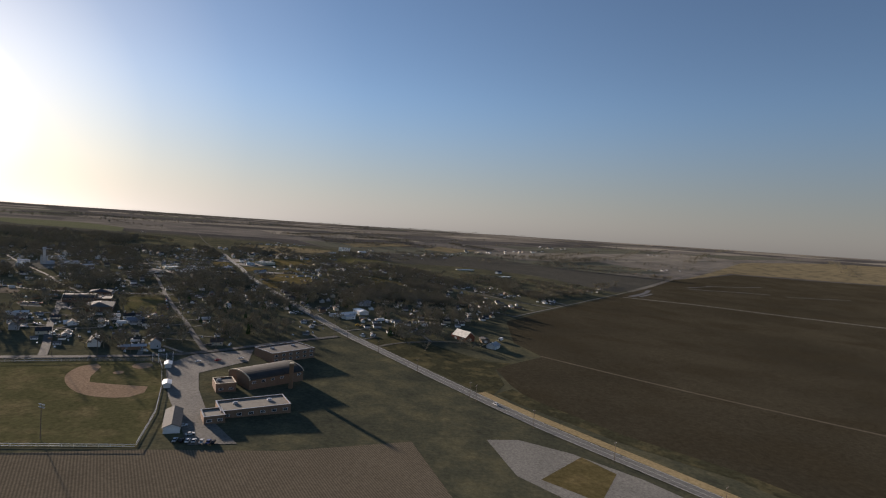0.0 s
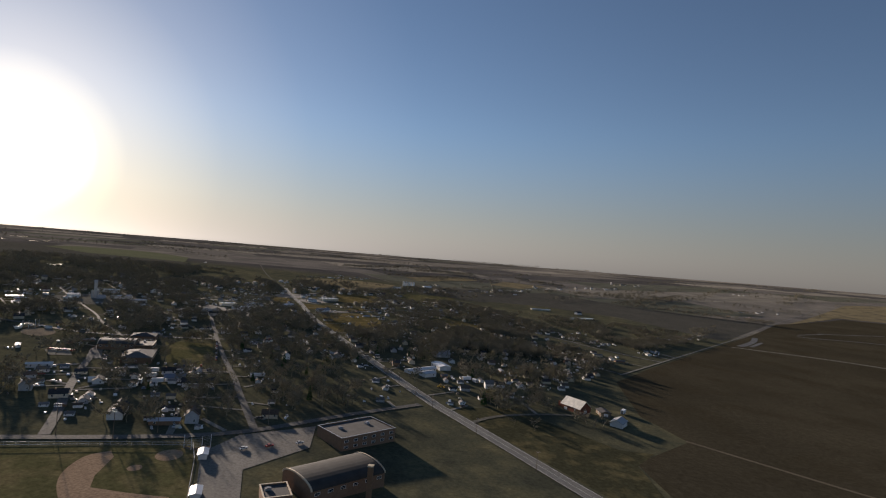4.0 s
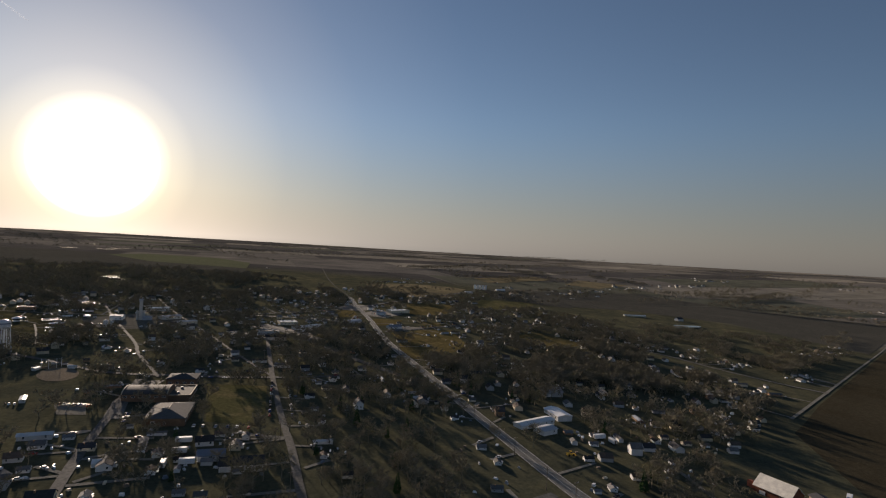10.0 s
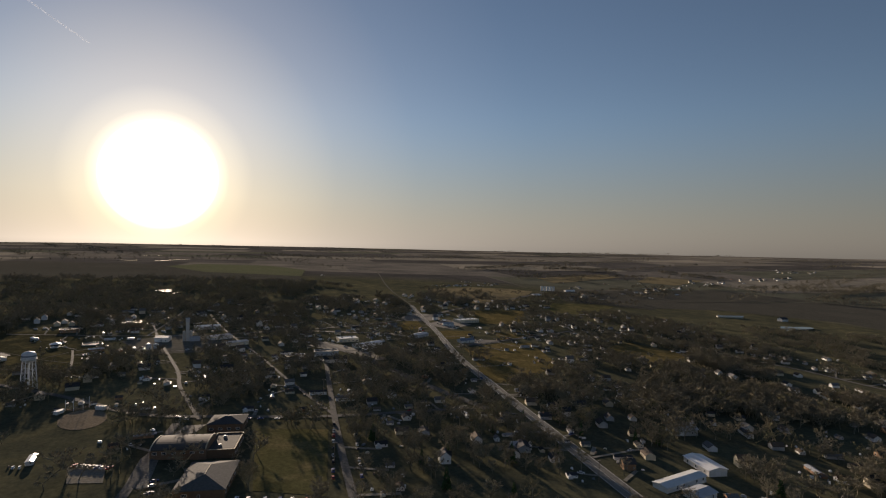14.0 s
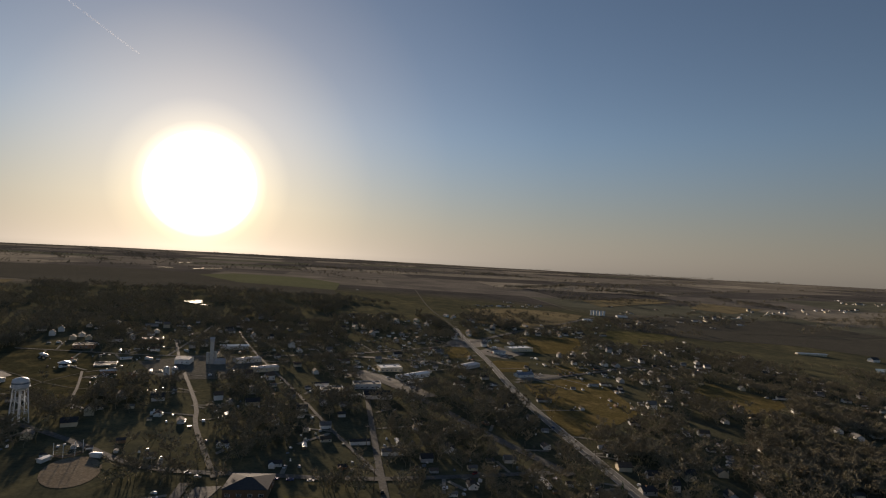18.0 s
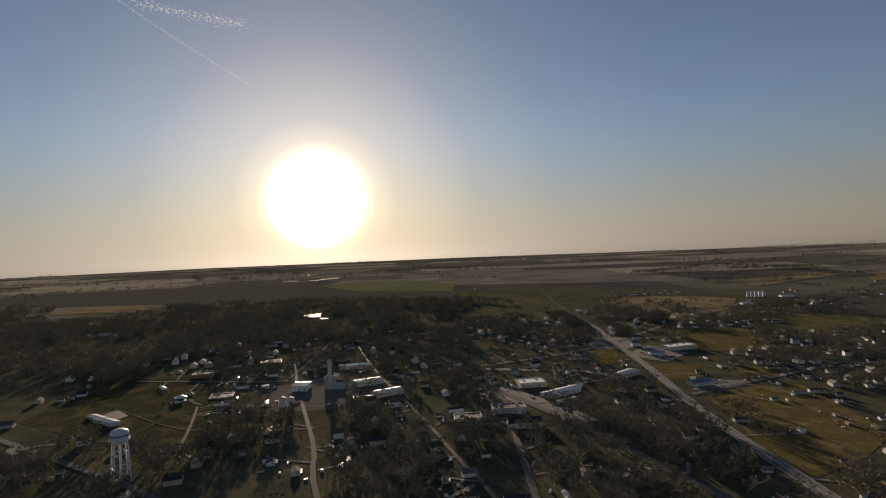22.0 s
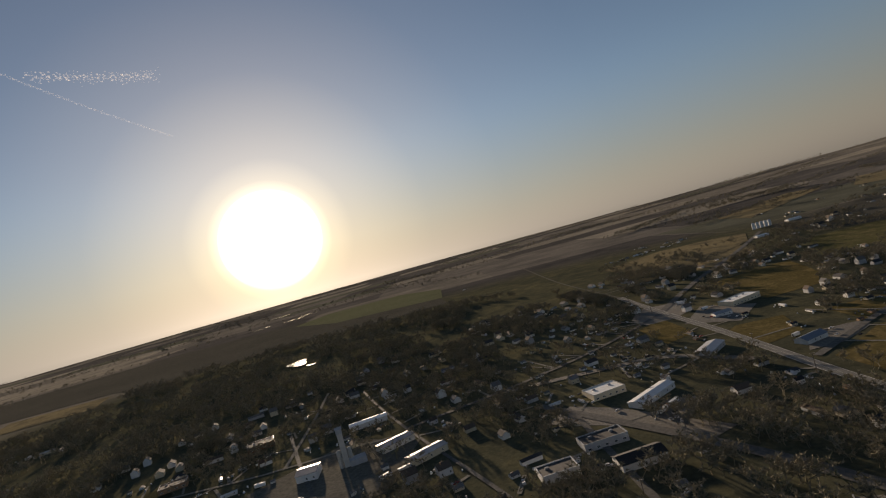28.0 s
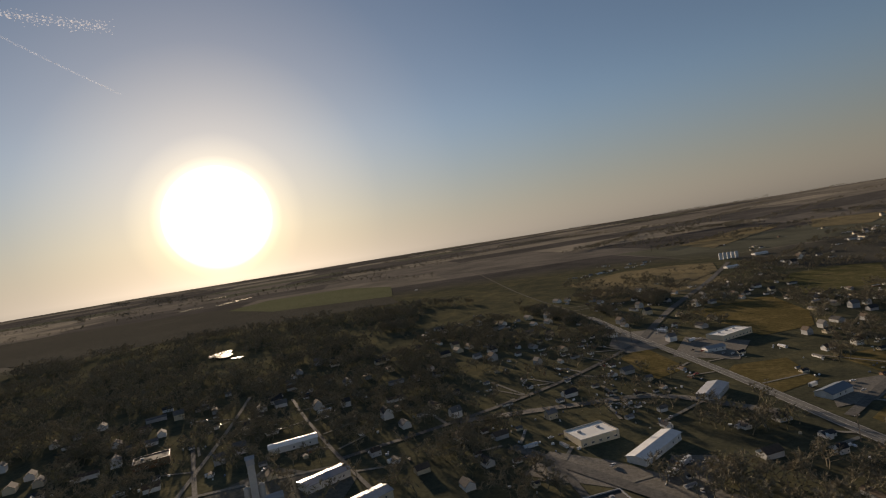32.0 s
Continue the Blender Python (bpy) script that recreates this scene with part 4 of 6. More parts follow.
def hip_hall(cx, cy, turn, L, D, eave, ridge, wall, roof, label, category, openings=4):
    """A building under a hipped roof."""
    ob = new("school_building")
    k = grade(cx, cy) / 0.9
    ob.matrix_basis = Matrix.Translation((cx, cy, gz(cx, cy) + 0.2)) @ Matrix.Rotation(radians(turn), 4, "Z") @ Matrix.Diagonal((k, k, k * 0.85, 1))
    tagged(ob, label, category)
    bm = bmesh.new()
    box(bm, 0, 0, -1.5, L, D, eave + 1.5)
    part("wall", bm, wall, ob)
    bm = bmesh.new()
    box(bm, 0, 0, eave, L + 1, D + 1, 0.25)
    e = [bm.verts.new((x, y, eave + 0.25)) for x, y in ((-L / 2 - 0.5, -D / 2 - 0.5), (L / 2 + 0.5, -D / 2 - 0.5), (L / 2 + 0.5, D / 2 + 0.5), (-L / 2 - 0.5, D / 2 + 0.5))]
    t = [bm.verts.new((x, 0, ridge)) for x in (-(L - D) / 2 - 0.3, (L - D) / 2 + 0.3)]
    for f in ((e[0], e[1], t[1], t[0]), (e[2], e[3], t[0], t[1]), (e[1], e[2], t[1]), (e[3], e[0], t[0])):
        bm.faces.new(f)
    part("roof", bm, roof, ob)
    bm = bmesh.new()
    box(bm, 0, 0, ridge - 0.12, abs(L - D) + 0.8, 0.35, 0.2)
    part("ridge_cap", bm, "stone", ob)
    for i in range(openings):
        x = (i + 0.5) / openings * L - L / 2
        for s in (-1, 1):
            glaze(WIDE_SASH, ob, x, s * (D / 2 + 0.01), 1.9, 0 if s < 0 else math.pi)
    for s in (-1, 1):
        hang(DOOR, "door", ob, s * (L / 2 + 0.02), 0, 0, s * math.pi / 2)
        glaze(WIDE_SASH, ob, s * (L / 2 + 0.01), D * 0.28, 1.9, s * math.pi / 2)
    SITES.append((cx, cy, max(L, D) * 0.5))
    return ob


def barrel_hall(cx, cy, turn, L, D, eave, rise, label):
    """A brick gymnasium under a curved roof."""
    ob = new("gymnasium")
    k = grade(cx, cy) / 0.9
    ob.matrix_basis = Matrix.Translation((cx, cy, gz(cx, cy))) @ Matrix.Rotation(radians(turn), 4, "Z") @ Matrix.Diagonal((k, k, k * 0.8, 1))
    tagged(ob, label, "school building")
    arc = [(D / 2 * math.cos(a), eave + rise * math.sin(a)) for a in np.linspace(0, math.pi, 15)]
    bm = bmesh.new()
    prism(bm, [(-D / 2, -2), (D / 2, -2)] + arc, L)
    bmesh.ops.recalc_face_normals(bm, faces=bm.faces)
    part("wall", bm, "redbrick", ob)
    bm = bmesh.new()
    k = 1.03
    prism(bm, [(y, z + 0.05) for y, z in arc] + [(y * k, (z - eave) * k + eave + 0.3) for y, z in arc[::-1]], L - 0.9)
    bmesh.ops.recalc_face_normals(bm, faces=bm.faces)
    part("roof", bm, "tar", ob)
    for s in (-1, 1):
        bm = bmesh.new()
        prism(bm, [(y * 1.0, z + 0.1) for y, z in arc] + [(y * 1.05, (z - eave) * 1.12 + eave + 0.4) for y, z in arc[::-1]], 0.5, s * (L / 2 - 0.2))
        bmesh.ops.recalc_face_normals(bm, faces=bm.faces)
        part("gable_coping", bm, "stone", ob)
    for i in range(6):
        for s in (-1, 1):
            glaze(WIDE_SASH, ob, (i + 0.5) / 6 * L - L / 2, s * (D / 2 + 0.01), eave - 1.6, 0 if s < 0 else math.pi)
    SITES.append((cx, cy, L * 0.55))
    return ob


# new school beside the ball field
barrel_hall(-97, 316, 49, 34, 22, 6.0, 3.6, "brick school gymnasium with a dark curved roof")
block("school_wing", -88, 268, 31, 32, 16, 4.0, "redbrick", "ballast", "low brick school wing with a gravelled grey roof", "school building")
block("school_wing", -101, 251, 31, 9, 11, 3.6, "redbrick", "ballast", "small brick school porch wing", "school building", units=0)
block("school_wing", -113, 294, 31, 10, 12, 5.0, "redbrick", "tar", "brick school entrance block with a pale coping", "school building", units=1, cap="stone")
block("school_building", -102, 370, 49, 32, 22, 7.0, "redbrick", "tar", "two-storey tan brick school building with a flat roof", "school building", rows=2)
chim = new("boiler_chimney")
chim.location = (-80, 306, gz(-80, 306))
tagged(chim, "tall square brick chimney of a school boiler house", "chimney")
bm = bmesh.new()
box(bm, 0, 0, -1, 2.0, 2.0, 15)
part("flue", bm, "brick", chim)
bm = bmesh.new()
box(bm, 0, 0, 14, 2.3, 2.3, 0.5)
part("cap", bm, "stone", chim)
hall("bleacher_shed", -115, 242, 113, 23, 6.5, 2.6, 4.2, "white", "shingle", "long white shed with a metal roof beside a ball field", "shed", 5)
# old school
barrel_hall(-311, 474, 26, 27, 20, 5.5, 3.2, "old brick school hall with a dark curved roof")
hip_hall(-280, 453, 117, 31, 21, 4.2, 7.6, "redbrick", "shingle", "old brick school building with a low hipped roof", "school building", 5)
hip_hall(-314, 508, 26, 20, 18, 5.0, 7.8, "redbrick", "darkroof", "old school classroom block with a dark hipped roof", "school building", 4)
block("school_wing", -297, 485, 117, 26, 14, 4.6, "redbrick", "tar", "flat-roofed link building with pale stone coping", "school building", rows=1, cap="stone")
# chapel and the long white house
hall("chapel", -220, 352, 117, 19, 7.0, 3.2, 5.9, "white", "darkroof", "white clapboard chapel with a dark gable roof", "chapel", 4)
hall("house", -214, 415, 29, 19, 9, 3.4, 6.0, "white", "darkroof", "large white house with a dark blue-grey roof", "house", 5)
hall("shed", -231, 418, 29, 12, 8, 3.0, 4.8, "white", "bluemetal", "white shed with a blue metal roof", "shed", 3)
# farm by the ploughed field
barn = hall("barn", 25, 490, -50, 17.5, 11, 4.2, 9.4, "barnred", "rustroof", "red barn with a patchy pale tin roof", "barn", 2)
bm = bmesh.new()
prism(bm, [(-3, -1), (3, -1), (3, 2.6), (-3, 4.4)], 5)
bmesh.ops.translate(bm, verts=bm.verts, vec=(-11.2, 0, 0))
bmesh.ops.recalc_face_normals(bm, faces=bm.faces)
part("lean_to", bm, "barnred", barn)
hall("shed", 44, 489, 100, 10, 7, 3.0, 4.2, "wood", "darkroof", "black wooden machine shed", "shed", 1)
hall("shed", 50, 468, 62, 11, 8, 3.2, 5.4, "white", "greymetal", "white shed with a grey metal roof", "shed", 1)
# L-shaped white building
hall("workshop", -93, 537, 48, 30, 8, 3.0, 3.88, "white", "whitemetal", "long white workshop with a pale metal roof", "workshop", 6)
hall("workshop", -79, 562, 120, 20, 11, 3.6, 4.81, "white", "whitemetal", "white workshop wing with a pale metal roof", "workshop", 3)
hall("workshop", -86, 527, 48, 12, 9, 3.2, 4.19, "white", "greymetal", "small white workshop with a gabled front", "workshop", 2)
hall("barn", -84, 612, 30, 16, 11, 4.0, 7.2, "grey", "greymetal", "grey metal barn among bare trees", "barn", 2)
# shops along the road
block("supermarket", -294, 918, 49, 42, 20, 6.0, "cream", "membrane", "wide shop with a bright white flat roof", "shop", units=3)
hall("shop", -306, 880, 30, 18, 9, 3.5, 5.5, "white", "greymetal", "small white shop with a metal roof", "shop", 3)
hall("shop", -262, 796, 48, 22, 11, 3.6, 6.0, "white", "bluemetal", "low shop with a dark blue metal roof", "shop", 4)
hall("warehouse", -312, 796, 72, 30, 14, 4.0, 5.54, "grey", "greymetal", "grey metal warehouse beside the main road", "warehouse", 3)
block("store_building", -363, 738, 40, 26, 20, 5.0, "cream", "membrane", "shop with a stepped white flat roof", "shop", units=2)
hall("workshop", -337, 727, 65, 40, 11, 4.0, 5.21, "white", "whitemetal", "long white metal workshop", "workshop", 6)
block("store_building", -352, 678, 34, 26, 14, 5.0, "grey", "tar", "grey flat-roofed shop on a street corner", "shop", units=2)
hall("warehouse", -334, 660, 34, 24, 13, 4.2, 6.6, "white", "darkroof", "white warehouse with a dark roof", "warehouse", 3)
block("store_building", -364, 650, 34, 20, 14, 5.0, "white", "tar", "flat-roofed shop with a dark roof", "shop", units=1)
# elevator, sheds and tanks by the railway side
hall("warehouse", -496, 651, 30, 15, 17, 5.5, 7.37, "white", "bluemetal", "white warehouse with a pale blue metal roof", "warehouse", 3)
hall("warehouse", -505, 716, 43, 34, 12, 4.5, 5.82, "white", "membrane", "long shed with a bright white roof", "warehouse", 3)
hall("warehouse", -464, 684, 62, 28, 13, 4.5, 5.93, "white", "bluemetal", "shed with a blue metal roof", "warehouse", 3)
hall("warehouse", -436, 670, 62, 27, 12, 4.2, 5.52, "cream", "greymetal", "tan shed with a galvanised roof", "warehouse", 3)
pavilion = hall("pavilion", -548, 546, 177, 39, 6.5, 2.4, 3.115, "white", "greymetal", "long white park pavilion with a pale roof", "pavilion", 6)
block("store_building", -572, 690, 48, 24, 18, 5.5, "brick", "tar", "large dark flat-roofed building with a pale coping", "shop", units=1)
for name, bm, mat in (("wing_wall", gable_walls(11, 5.5, 2.4, 3.0), "white"), ("wing_roof", gable_roof(11, 5.5, 2.4, 3.0, 0.5, 0.25), "greymetal")):
    bmesh.ops.rotate(bm, verts=bm.verts, cent=(0, 0, 0), matrix=Matrix.Rotation(math.pi / 2, 3, "Z"))
    part(name, bm, mat, pavilion)
hall("shelter", -582, 603, 165, 13, 3.6, 2.2, 2.9, "white", "whitemetal", "small white park shelter", "shelter")
block("foundation", -531, 613, 48, 20, 17, 0.6, "concrete", "tar", "low white concrete foundation square", "foundation", units=0, rows=0)
block("store_building", -590, 640, 48, 22, 16, 4.5, "brick", "tar", "dark flat-roofed shop building with pale coping", "shop", units=1)


def cylinder(bm, x, y, z, r, h, seg=20, r2=None):
    return bmesh.ops.create_cone(bm, cap_ends=True, segments=seg, radius1=r, radius2=r if r2 is None else r2, depth=h, matrix=Matrix.Translation((x, y, z + h / 2)))["verts"]


def tube(bm, a, b, r, seg=8):
    a, b = Vector(a), Vector(b)
    d = b - a
    bmesh.ops.create_cone(bm, cap_ends=True, segments=seg, radius1=r, radius2=r, depth=d.length, matrix=Matrix.Translation((a + b) / 2) @ d.to_track_quat("Z", "Y").to_matrix().to_4x4())


def water_tower(x, y):
    ob = new("water_tower")
    ob.matrix_basis = Matrix.Translation((x, y, gz(x, y))) @ Matrix.Scale(0.8, 4)
    tagged(ob, "white steel water tower with a domed tank on legs", "water tower")
    H, R = 22.5, 4.7
    prof = [(0.02, H - 3.0), (2.3, H - 2.4), (3.9, H - 1.3), (R, H), (R, H + 3.2), (4.2, H + 4.6), (2.6, H + 5.4), (1.0, H + 5.8), (0.02, H + 5.9)]
    bm = bmesh.new()
    seg = 28
    rings = [[bm.verts.new((r * math.cos(2 * math.pi * k / seg), r * math.sin(2 * math.pi * k / seg), z)) for k in range(seg)] for r, z in prof]
    for p, q in zip(rings, rings[1:]):
        for k in range(seg):
            f = bm.faces.new((p[k], p[(k + 1) % seg], q[(k + 1) % seg], q[k]))
            f.smooth = True
    part("tank", bm, "steel", ob)
    bm = bmesh.new()
    ring = [[bm.verts.new(((R + 0.03) * math.cos(2 * math.pi * k / 28), (R + 0.03) * math.sin(2 * math.pi * k / 28), z)) for k in range(28)] for z in (H + 1.9, H + 2.9)]
    for k in range(28):
        bm.faces.new((ring[0][k], ring[0][(k + 1) % 28], ring[1][(k + 1) % 28], ring[1][k]))
    part("band", bm, "bluemetal", ob, "dark blue painted band")
    bm = bmesh.new()
    cylinder(bm, 0, 0, H - 0.1, R + 0.6, 0.25, 28)
    part("balcony", bm, "steel", ob)
    bm = bmesh.new()
    for k in range(14):
        a, b = 2 * math.pi * k / 14, 2 * math.pi * (k + 1) / 14
        p, q = (R + 0.5) * Vector((math.cos(a), math.sin(a), 0)), (R + 0.5) * Vector((math.cos(b), math.sin(b), 0))
        tube(bm, p + Vector((0, 0, H)), p + Vector((0, 0, H + 1.1)), 0.05, 4)
        tube(bm, p + Vector((0, 0, H + 1.1)), q + Vector((0, 0, H + 1.1)), 0.05, 4)
    part("railing", bm, "steel", ob)
    feet = [Vector((6.0 * math.cos(a), 6.0 * math.sin(a), -0.5)) for a in (0.5, 2.07, 3.64, 5.21)]
    tops = [Vector((4.3 * math.cos(a), 4.3 * math.sin(a), H + 0.4)) for a in (0.5, 2.07, 3.64, 5.21)]
    for f, t in zip(feet, tops):
        bm = bmesh.new()
        tube(bm, f, t, 0.34, 10)
        part("leg", bm, "steel", ob)
    for lo, hi in ((0.0, 0.33), (0.33, 0.66), (0.66, 1.0)):
        for i in range(4):
            j = (i + 1) % 4
            bm = bmesh.new()
            tube(bm, feet[i].lerp(tops[i], lo), feet[j].lerp(tops[j], hi), 0.09, 5)
            tube(bm, feet[j].lerp(tops[j], lo), feet[i].lerp(tops[i], hi), 0.09, 5)
            tube(bm, feet[i].lerp(tops[i], hi), feet[j].lerp(tops[j], hi), 0.13, 5)
            part("brace", bm, "steel", ob)
    bm = bmesh.new()
    cylinder(bm, 0, 0, -0.5, 0.75, H - 2, 14)
    part("riser", bm, "steel", ob)
    SITES.append((x, y, 10))


water_tower(-458, 509)


def gazebo(x, y, r):
    """A six-sided park shelter: posts, a low pointed roof and a slab."""
    ob = new("gazebo")
    ob.matrix_basis = Matrix.Translation((x, y, gz(x, y)))
    tagged(ob, "six-sided park gazebo with a pale metal roof", "gazebo")
    bm = bmesh.new()
    cylinder(bm, 0, 0, -0.6, r * 0.95, 0.75, 6)
    part("slab", bm, "concrete", ob)
    for k in range(6):
        a = k * math.pi / 3
        bm = bmesh.new()
        cylinder(bm, r * 0.82 * math.cos(a), r * 0.82 * math.sin(a), 0.15, 0.1, 2.1, 8)
        part("post", bm, "trim", ob)
    bm = bmesh.new()
    cylinder(bm, 0, 0, 2.2, r * 1.05, 0.12, 6)
    cylinder(bm, 0, 0, 2.32, r * 1.05, 1.4, 6, 0.3)
    part("roof", bm, "whitemetal", ob)
    SITES.append((x, y, r))


gazebo(-546, 593, 4.2)


def elevator(x, y):
    ob = new("grain_elevator")
    ob.matrix_basis = Matrix.Translation((x, y, gz(x, y))) @ Matrix.Rotation(radians(45), 4, "Z") @ Matrix.Scale(0.72, 4)
    tagged(ob, "tall pale concrete grain elevator tower", "grain elevator")
    bm = bmesh.new()
    box(bm, 0, 0, -1, 3.8, 3.8, 25)
    part("tower", bm, "concrete", ob)
    bm = bmesh.new()
    box(bm, 0, 0, 24, 4.4, 4.4, 3.2)
    prism(bm, [(-2.5, 27.2), (2.5, 27.2), (0, 28.6)], 5)
    bmesh.ops.recalc_face_normals(bm, faces=bm.faces)
    part("headhouse", bm, "greymetal", ob)
    for s in (-1, 1):
        bm = bmesh.new()
        cylinder(bm, s * 3.8, 0.6, -1, 1.7, 13, 18)
        cylinder(bm, s * 3.8, 0.6, 12, 1.8, 0.9, 18, 0.3)
        part("silo", bm, "concrete", ob)
    bm = bmesh.new()
    prism(bm, [(-4, -1), (4, -1), (4, 4), (0, 5.6), (-4, 4)], 12, 8)
    bmesh.ops.recalc_face_normals(bm, faces=bm.faces)
    part("annex", bm, "greymetal", ob)
    SITES.append((x, y, 14))


elevator(-479, 661)


def bin_(x, y, r, h, label, group):
    ob = new("storage_tank")
    ob.location = (x, y, gz(x, y))
    tagged(ob, label, "tank", group)
    bm = bmesh.new()
    levels = [(r + (0.07 if k % 2 else 0), -0.5 + (h + 0.5) * k / 18) for k in range(19)]
    rings = [[bm.verts.new((q * math.cos(2 * math.pi * k / 24), q * math.sin(2 * math.pi * k / 24), z)) for k in range(24)] for q, z in levels]
    for p, q in zip(rings, rings[1:]):
        for k in range(24):
            bm.faces.new((p[k], p[(k + 1) % 24], q[(k + 1) % 24], q[k]))
    part("shell", bm, "steel", ob)
    bm = bmesh.new()
    cylinder(bm, 0, 0, h, r + 0.15, r * 0.45, 24, 0.5)
    part("lid", bm, "greymetal", ob)
    bm = bmesh.new()
    for s in (-0.25, 0.25):
        tube(bm, (r + 0.2, s, 0), (r + 0.2, s, h), 0.04, 4)
    for k in range(int(h / 0.8)):
        tube(bm, (r + 0.2, -0.25, 0.4 + 0.8 * k), (r + 0.2, 0.25, 0.4 + 0.8 * k), 0.03, 4)
    part("ladder", bm, "steel", ob)
    SITES.append((x, y, r + 1))


for dx, dy in ((0, 0), (4.4, 2.8)):
    bin_(-477 + dx, 617 + dy, 1.9, 5.2, "upright white storage tank", "tanks by the sheds")
for k in range(5):
    bin_(-262 + 5.6 * k, 1410 + 3 * k, 2.2, 9, "tall white grain bin", "grain bins")
hall("warehouse", -258, 1300, 30, 24, 12, 4, 5.32, "white", "whitemetal", "white shed near the grain bins", "warehouse", 2)
hall("warehouse", -208, 1436, 30, 30, 14, 4, 5.54, "white", "whitemetal", "long white shed near the grain bins", "warehouse", 3)
hall("barn", 133, 1245, 40, 20, 12, 5, 10, "white", "darkroof", "white-fronted barn with a dark roof", "barn", 1)
hall("warehouse", 55, 1228, 20, 60, 9, 3.4, 4.39, "cream", "membrane", "long white farm shed", "warehouse", 4)

rng = random.Random(5)
for hx, hy in ((475, 2487), (505, 2496), (540, 2478), (691, 1791), (732, 1804), (-43, 1598), (-4, 1666), (113, 1869), (234, 2007), (315, 2160), (-142, 1326), (-111, 1177), (-155, 1093), (469, 2612), (-438, 1459), (-245, 1643), (-200, 1558), (-92, 1583), (-40, 1657), (15, 1717), (65, 1820), (224, 2113)):
    place("h" if rng.random() < 0.6 else "l", hx, hy, size=1.2)
for hx, hy in ((-449, 1332), (-432, 1359), (-419, 1385), (-394, 1462), (-372, 1471), (-210, 1507), (-193, 1535), (-141, 1702), (-745, 1362), (-51, 1791), (-874, 693), (-859, 702), (-849, 708), (-917, 686), (-798, 620)):
    place("h" if rng.random() < 0.6 else "l", hx, hy, size=1.1)
for hx, hy, rx, ry in ((-1451, 1505, 28, 4), (-1391, 1576, 30, 3), (-1430, 1669, 34, 3), (-1831, 1965, 40, 5)):
    pond(hx, hy, rx, ry, 1.2, "long shallow pool in a far field")


# ---- far houses of the town, joined ----
def inside(x, y, poly):
    hit = False
    for (x1, y1), (x2, y2) in zip(poly, poly[1:] + poly[:1]):
        if (y1 > y) != (y2 > y) and x < (x2 - x1) * (y - y1) / (y2 - y1) + x1:
            hit = not hit
    return hit


def on_road(x, y, gap):
    for line, half in ROADS:
        for q in line:
            if abs(q.x - x) < 30 and abs(q.y - y) < 30 and (q.x - x) ** 2 + (q.y - y) ** 2 < (half + gap + 7) ** 2:
                if near_line(x, y, line) < half + gap:
                    return True
                break
    return False


def near_line(x, y, line):
    best = 1e9
    for a, b in zip(line, line[1:]):
        d = b - a
        t = min(1, max(0, ((x - a.x) * d.x + (y - a.y) * d.y) / max(1e-6, d.length_squared)))
        best = min(best, math.hypot(a.x + d.x * t - x, a.y + d.y * t - y))
    return best


TOWN = [(-60, 440), (40, 570), (130, 770), (60, 900), (-40, 1080), (-180, 1160), (-420, 1150), (-560, 960), (-660, 760), (-690, 600), (-560, 480), (-400, 400), (-320, 330), (-250, 325), (-180, 350), (-120, 420)]
OPEN = [
    [(-166, 330), (-240, 296), (-330, 254), (-300, 150), (-163, 204), (-116, 215), (-141, 282)],
    [(-160, 324), (-155, 352), (-126, 378), (-90, 400), (-70, 330), (-60, 240), (-99, 222), (-134, 275)],
    [(-230, 755), (-231, 800), (-188, 797), (-165, 745), (-180, 700), (-205, 655), (-214, 668)],
    [(-131, 850), (-104, 897), (-47, 864), (-76, 797), (-121, 806)],
    [(-256, 766), (-230, 812), (-202, 832), (-188, 797), (-230, 755), (-240, 738)],
    [(150, 768), (109, 793), (82, 812), (46, 848), (10, 870), (-8, 885), (-18, 862), (20, 836), (58, 795), (95, 762), (132, 742)],
    [(-305, 828), (-298, 846), (-270, 859), (-263, 818), (-284, 796)],
    [(-316, 1010), (-248, 1074), (-233, 989), (-240, 940), (-275, 915)],
    [(-218, 1201), (-112, 1262), (-147, 1106), (-220, 1070)],
    [(-247, 862), (-214, 880), (-210, 862), (-232, 824)],
    [(-362, 866), (-351, 888), (-322, 842), (-338, 820)],
    [(-340, 850), (-322, 925), (-270, 930), (-240, 820), (-262, 770), (-310, 820)],
    [(-300, 512), (-266, 527), (-231, 463), (-260, 455)],
    [(-391, 472), (-400, 490), (-389, 500), (-366, 494), (-366, 474), (-380, 466)],
    [(-1240, 840), (-1110, 915), (-970, 770), (-1080, 700)],
    [(-480, 535), (-590, 520), (-630, 590), (-600, 630), (-540, 640), (-480, 575)],
    [(-535, 690), (-440, 650), (-450, 610), (-500, 600), (-545, 625)],
    [(45, 400), (90, 454), (72, 500), (80, 610), (182, 772), (361, 1065), (700, 1000), (500, 0), (140, 252)],
]


def clear(x, y, gap, road_gap):
    return all((sx - x) ** 2 + (sy - y) ** 2 > (r + gap) ** 2 for sx, sy, r in SITES) and not any(inside(x, y, o) for o in OPEN) and not on_road(x, y, road_gap)


for x, y in ((-333, 807), (-325, 841), (-351, 781), (-370, 807), (-386, 833), (-365, 847), (-382, 879), (-387, 927), (-343, 842), (-336, 950), (-333, 752), (-392, 901)):
    if clear(x, y, 3, 1):
        place("h", x, y, size=0.95)
placed = 0
for _ in range(6000):
    if placed == 56:
        break
    x, y = rng.uniform(-560, 60), rng.uniform(420, 900)
    if inside(x, y, TOWN) and clear(x, y, 7, 5) and on_road(x, y, 22):
        place(rng.choice("hhhltd"), x, y, size=rng.uniform(0.8, 1.0))
        placed += 1
bm = bmesh.new()


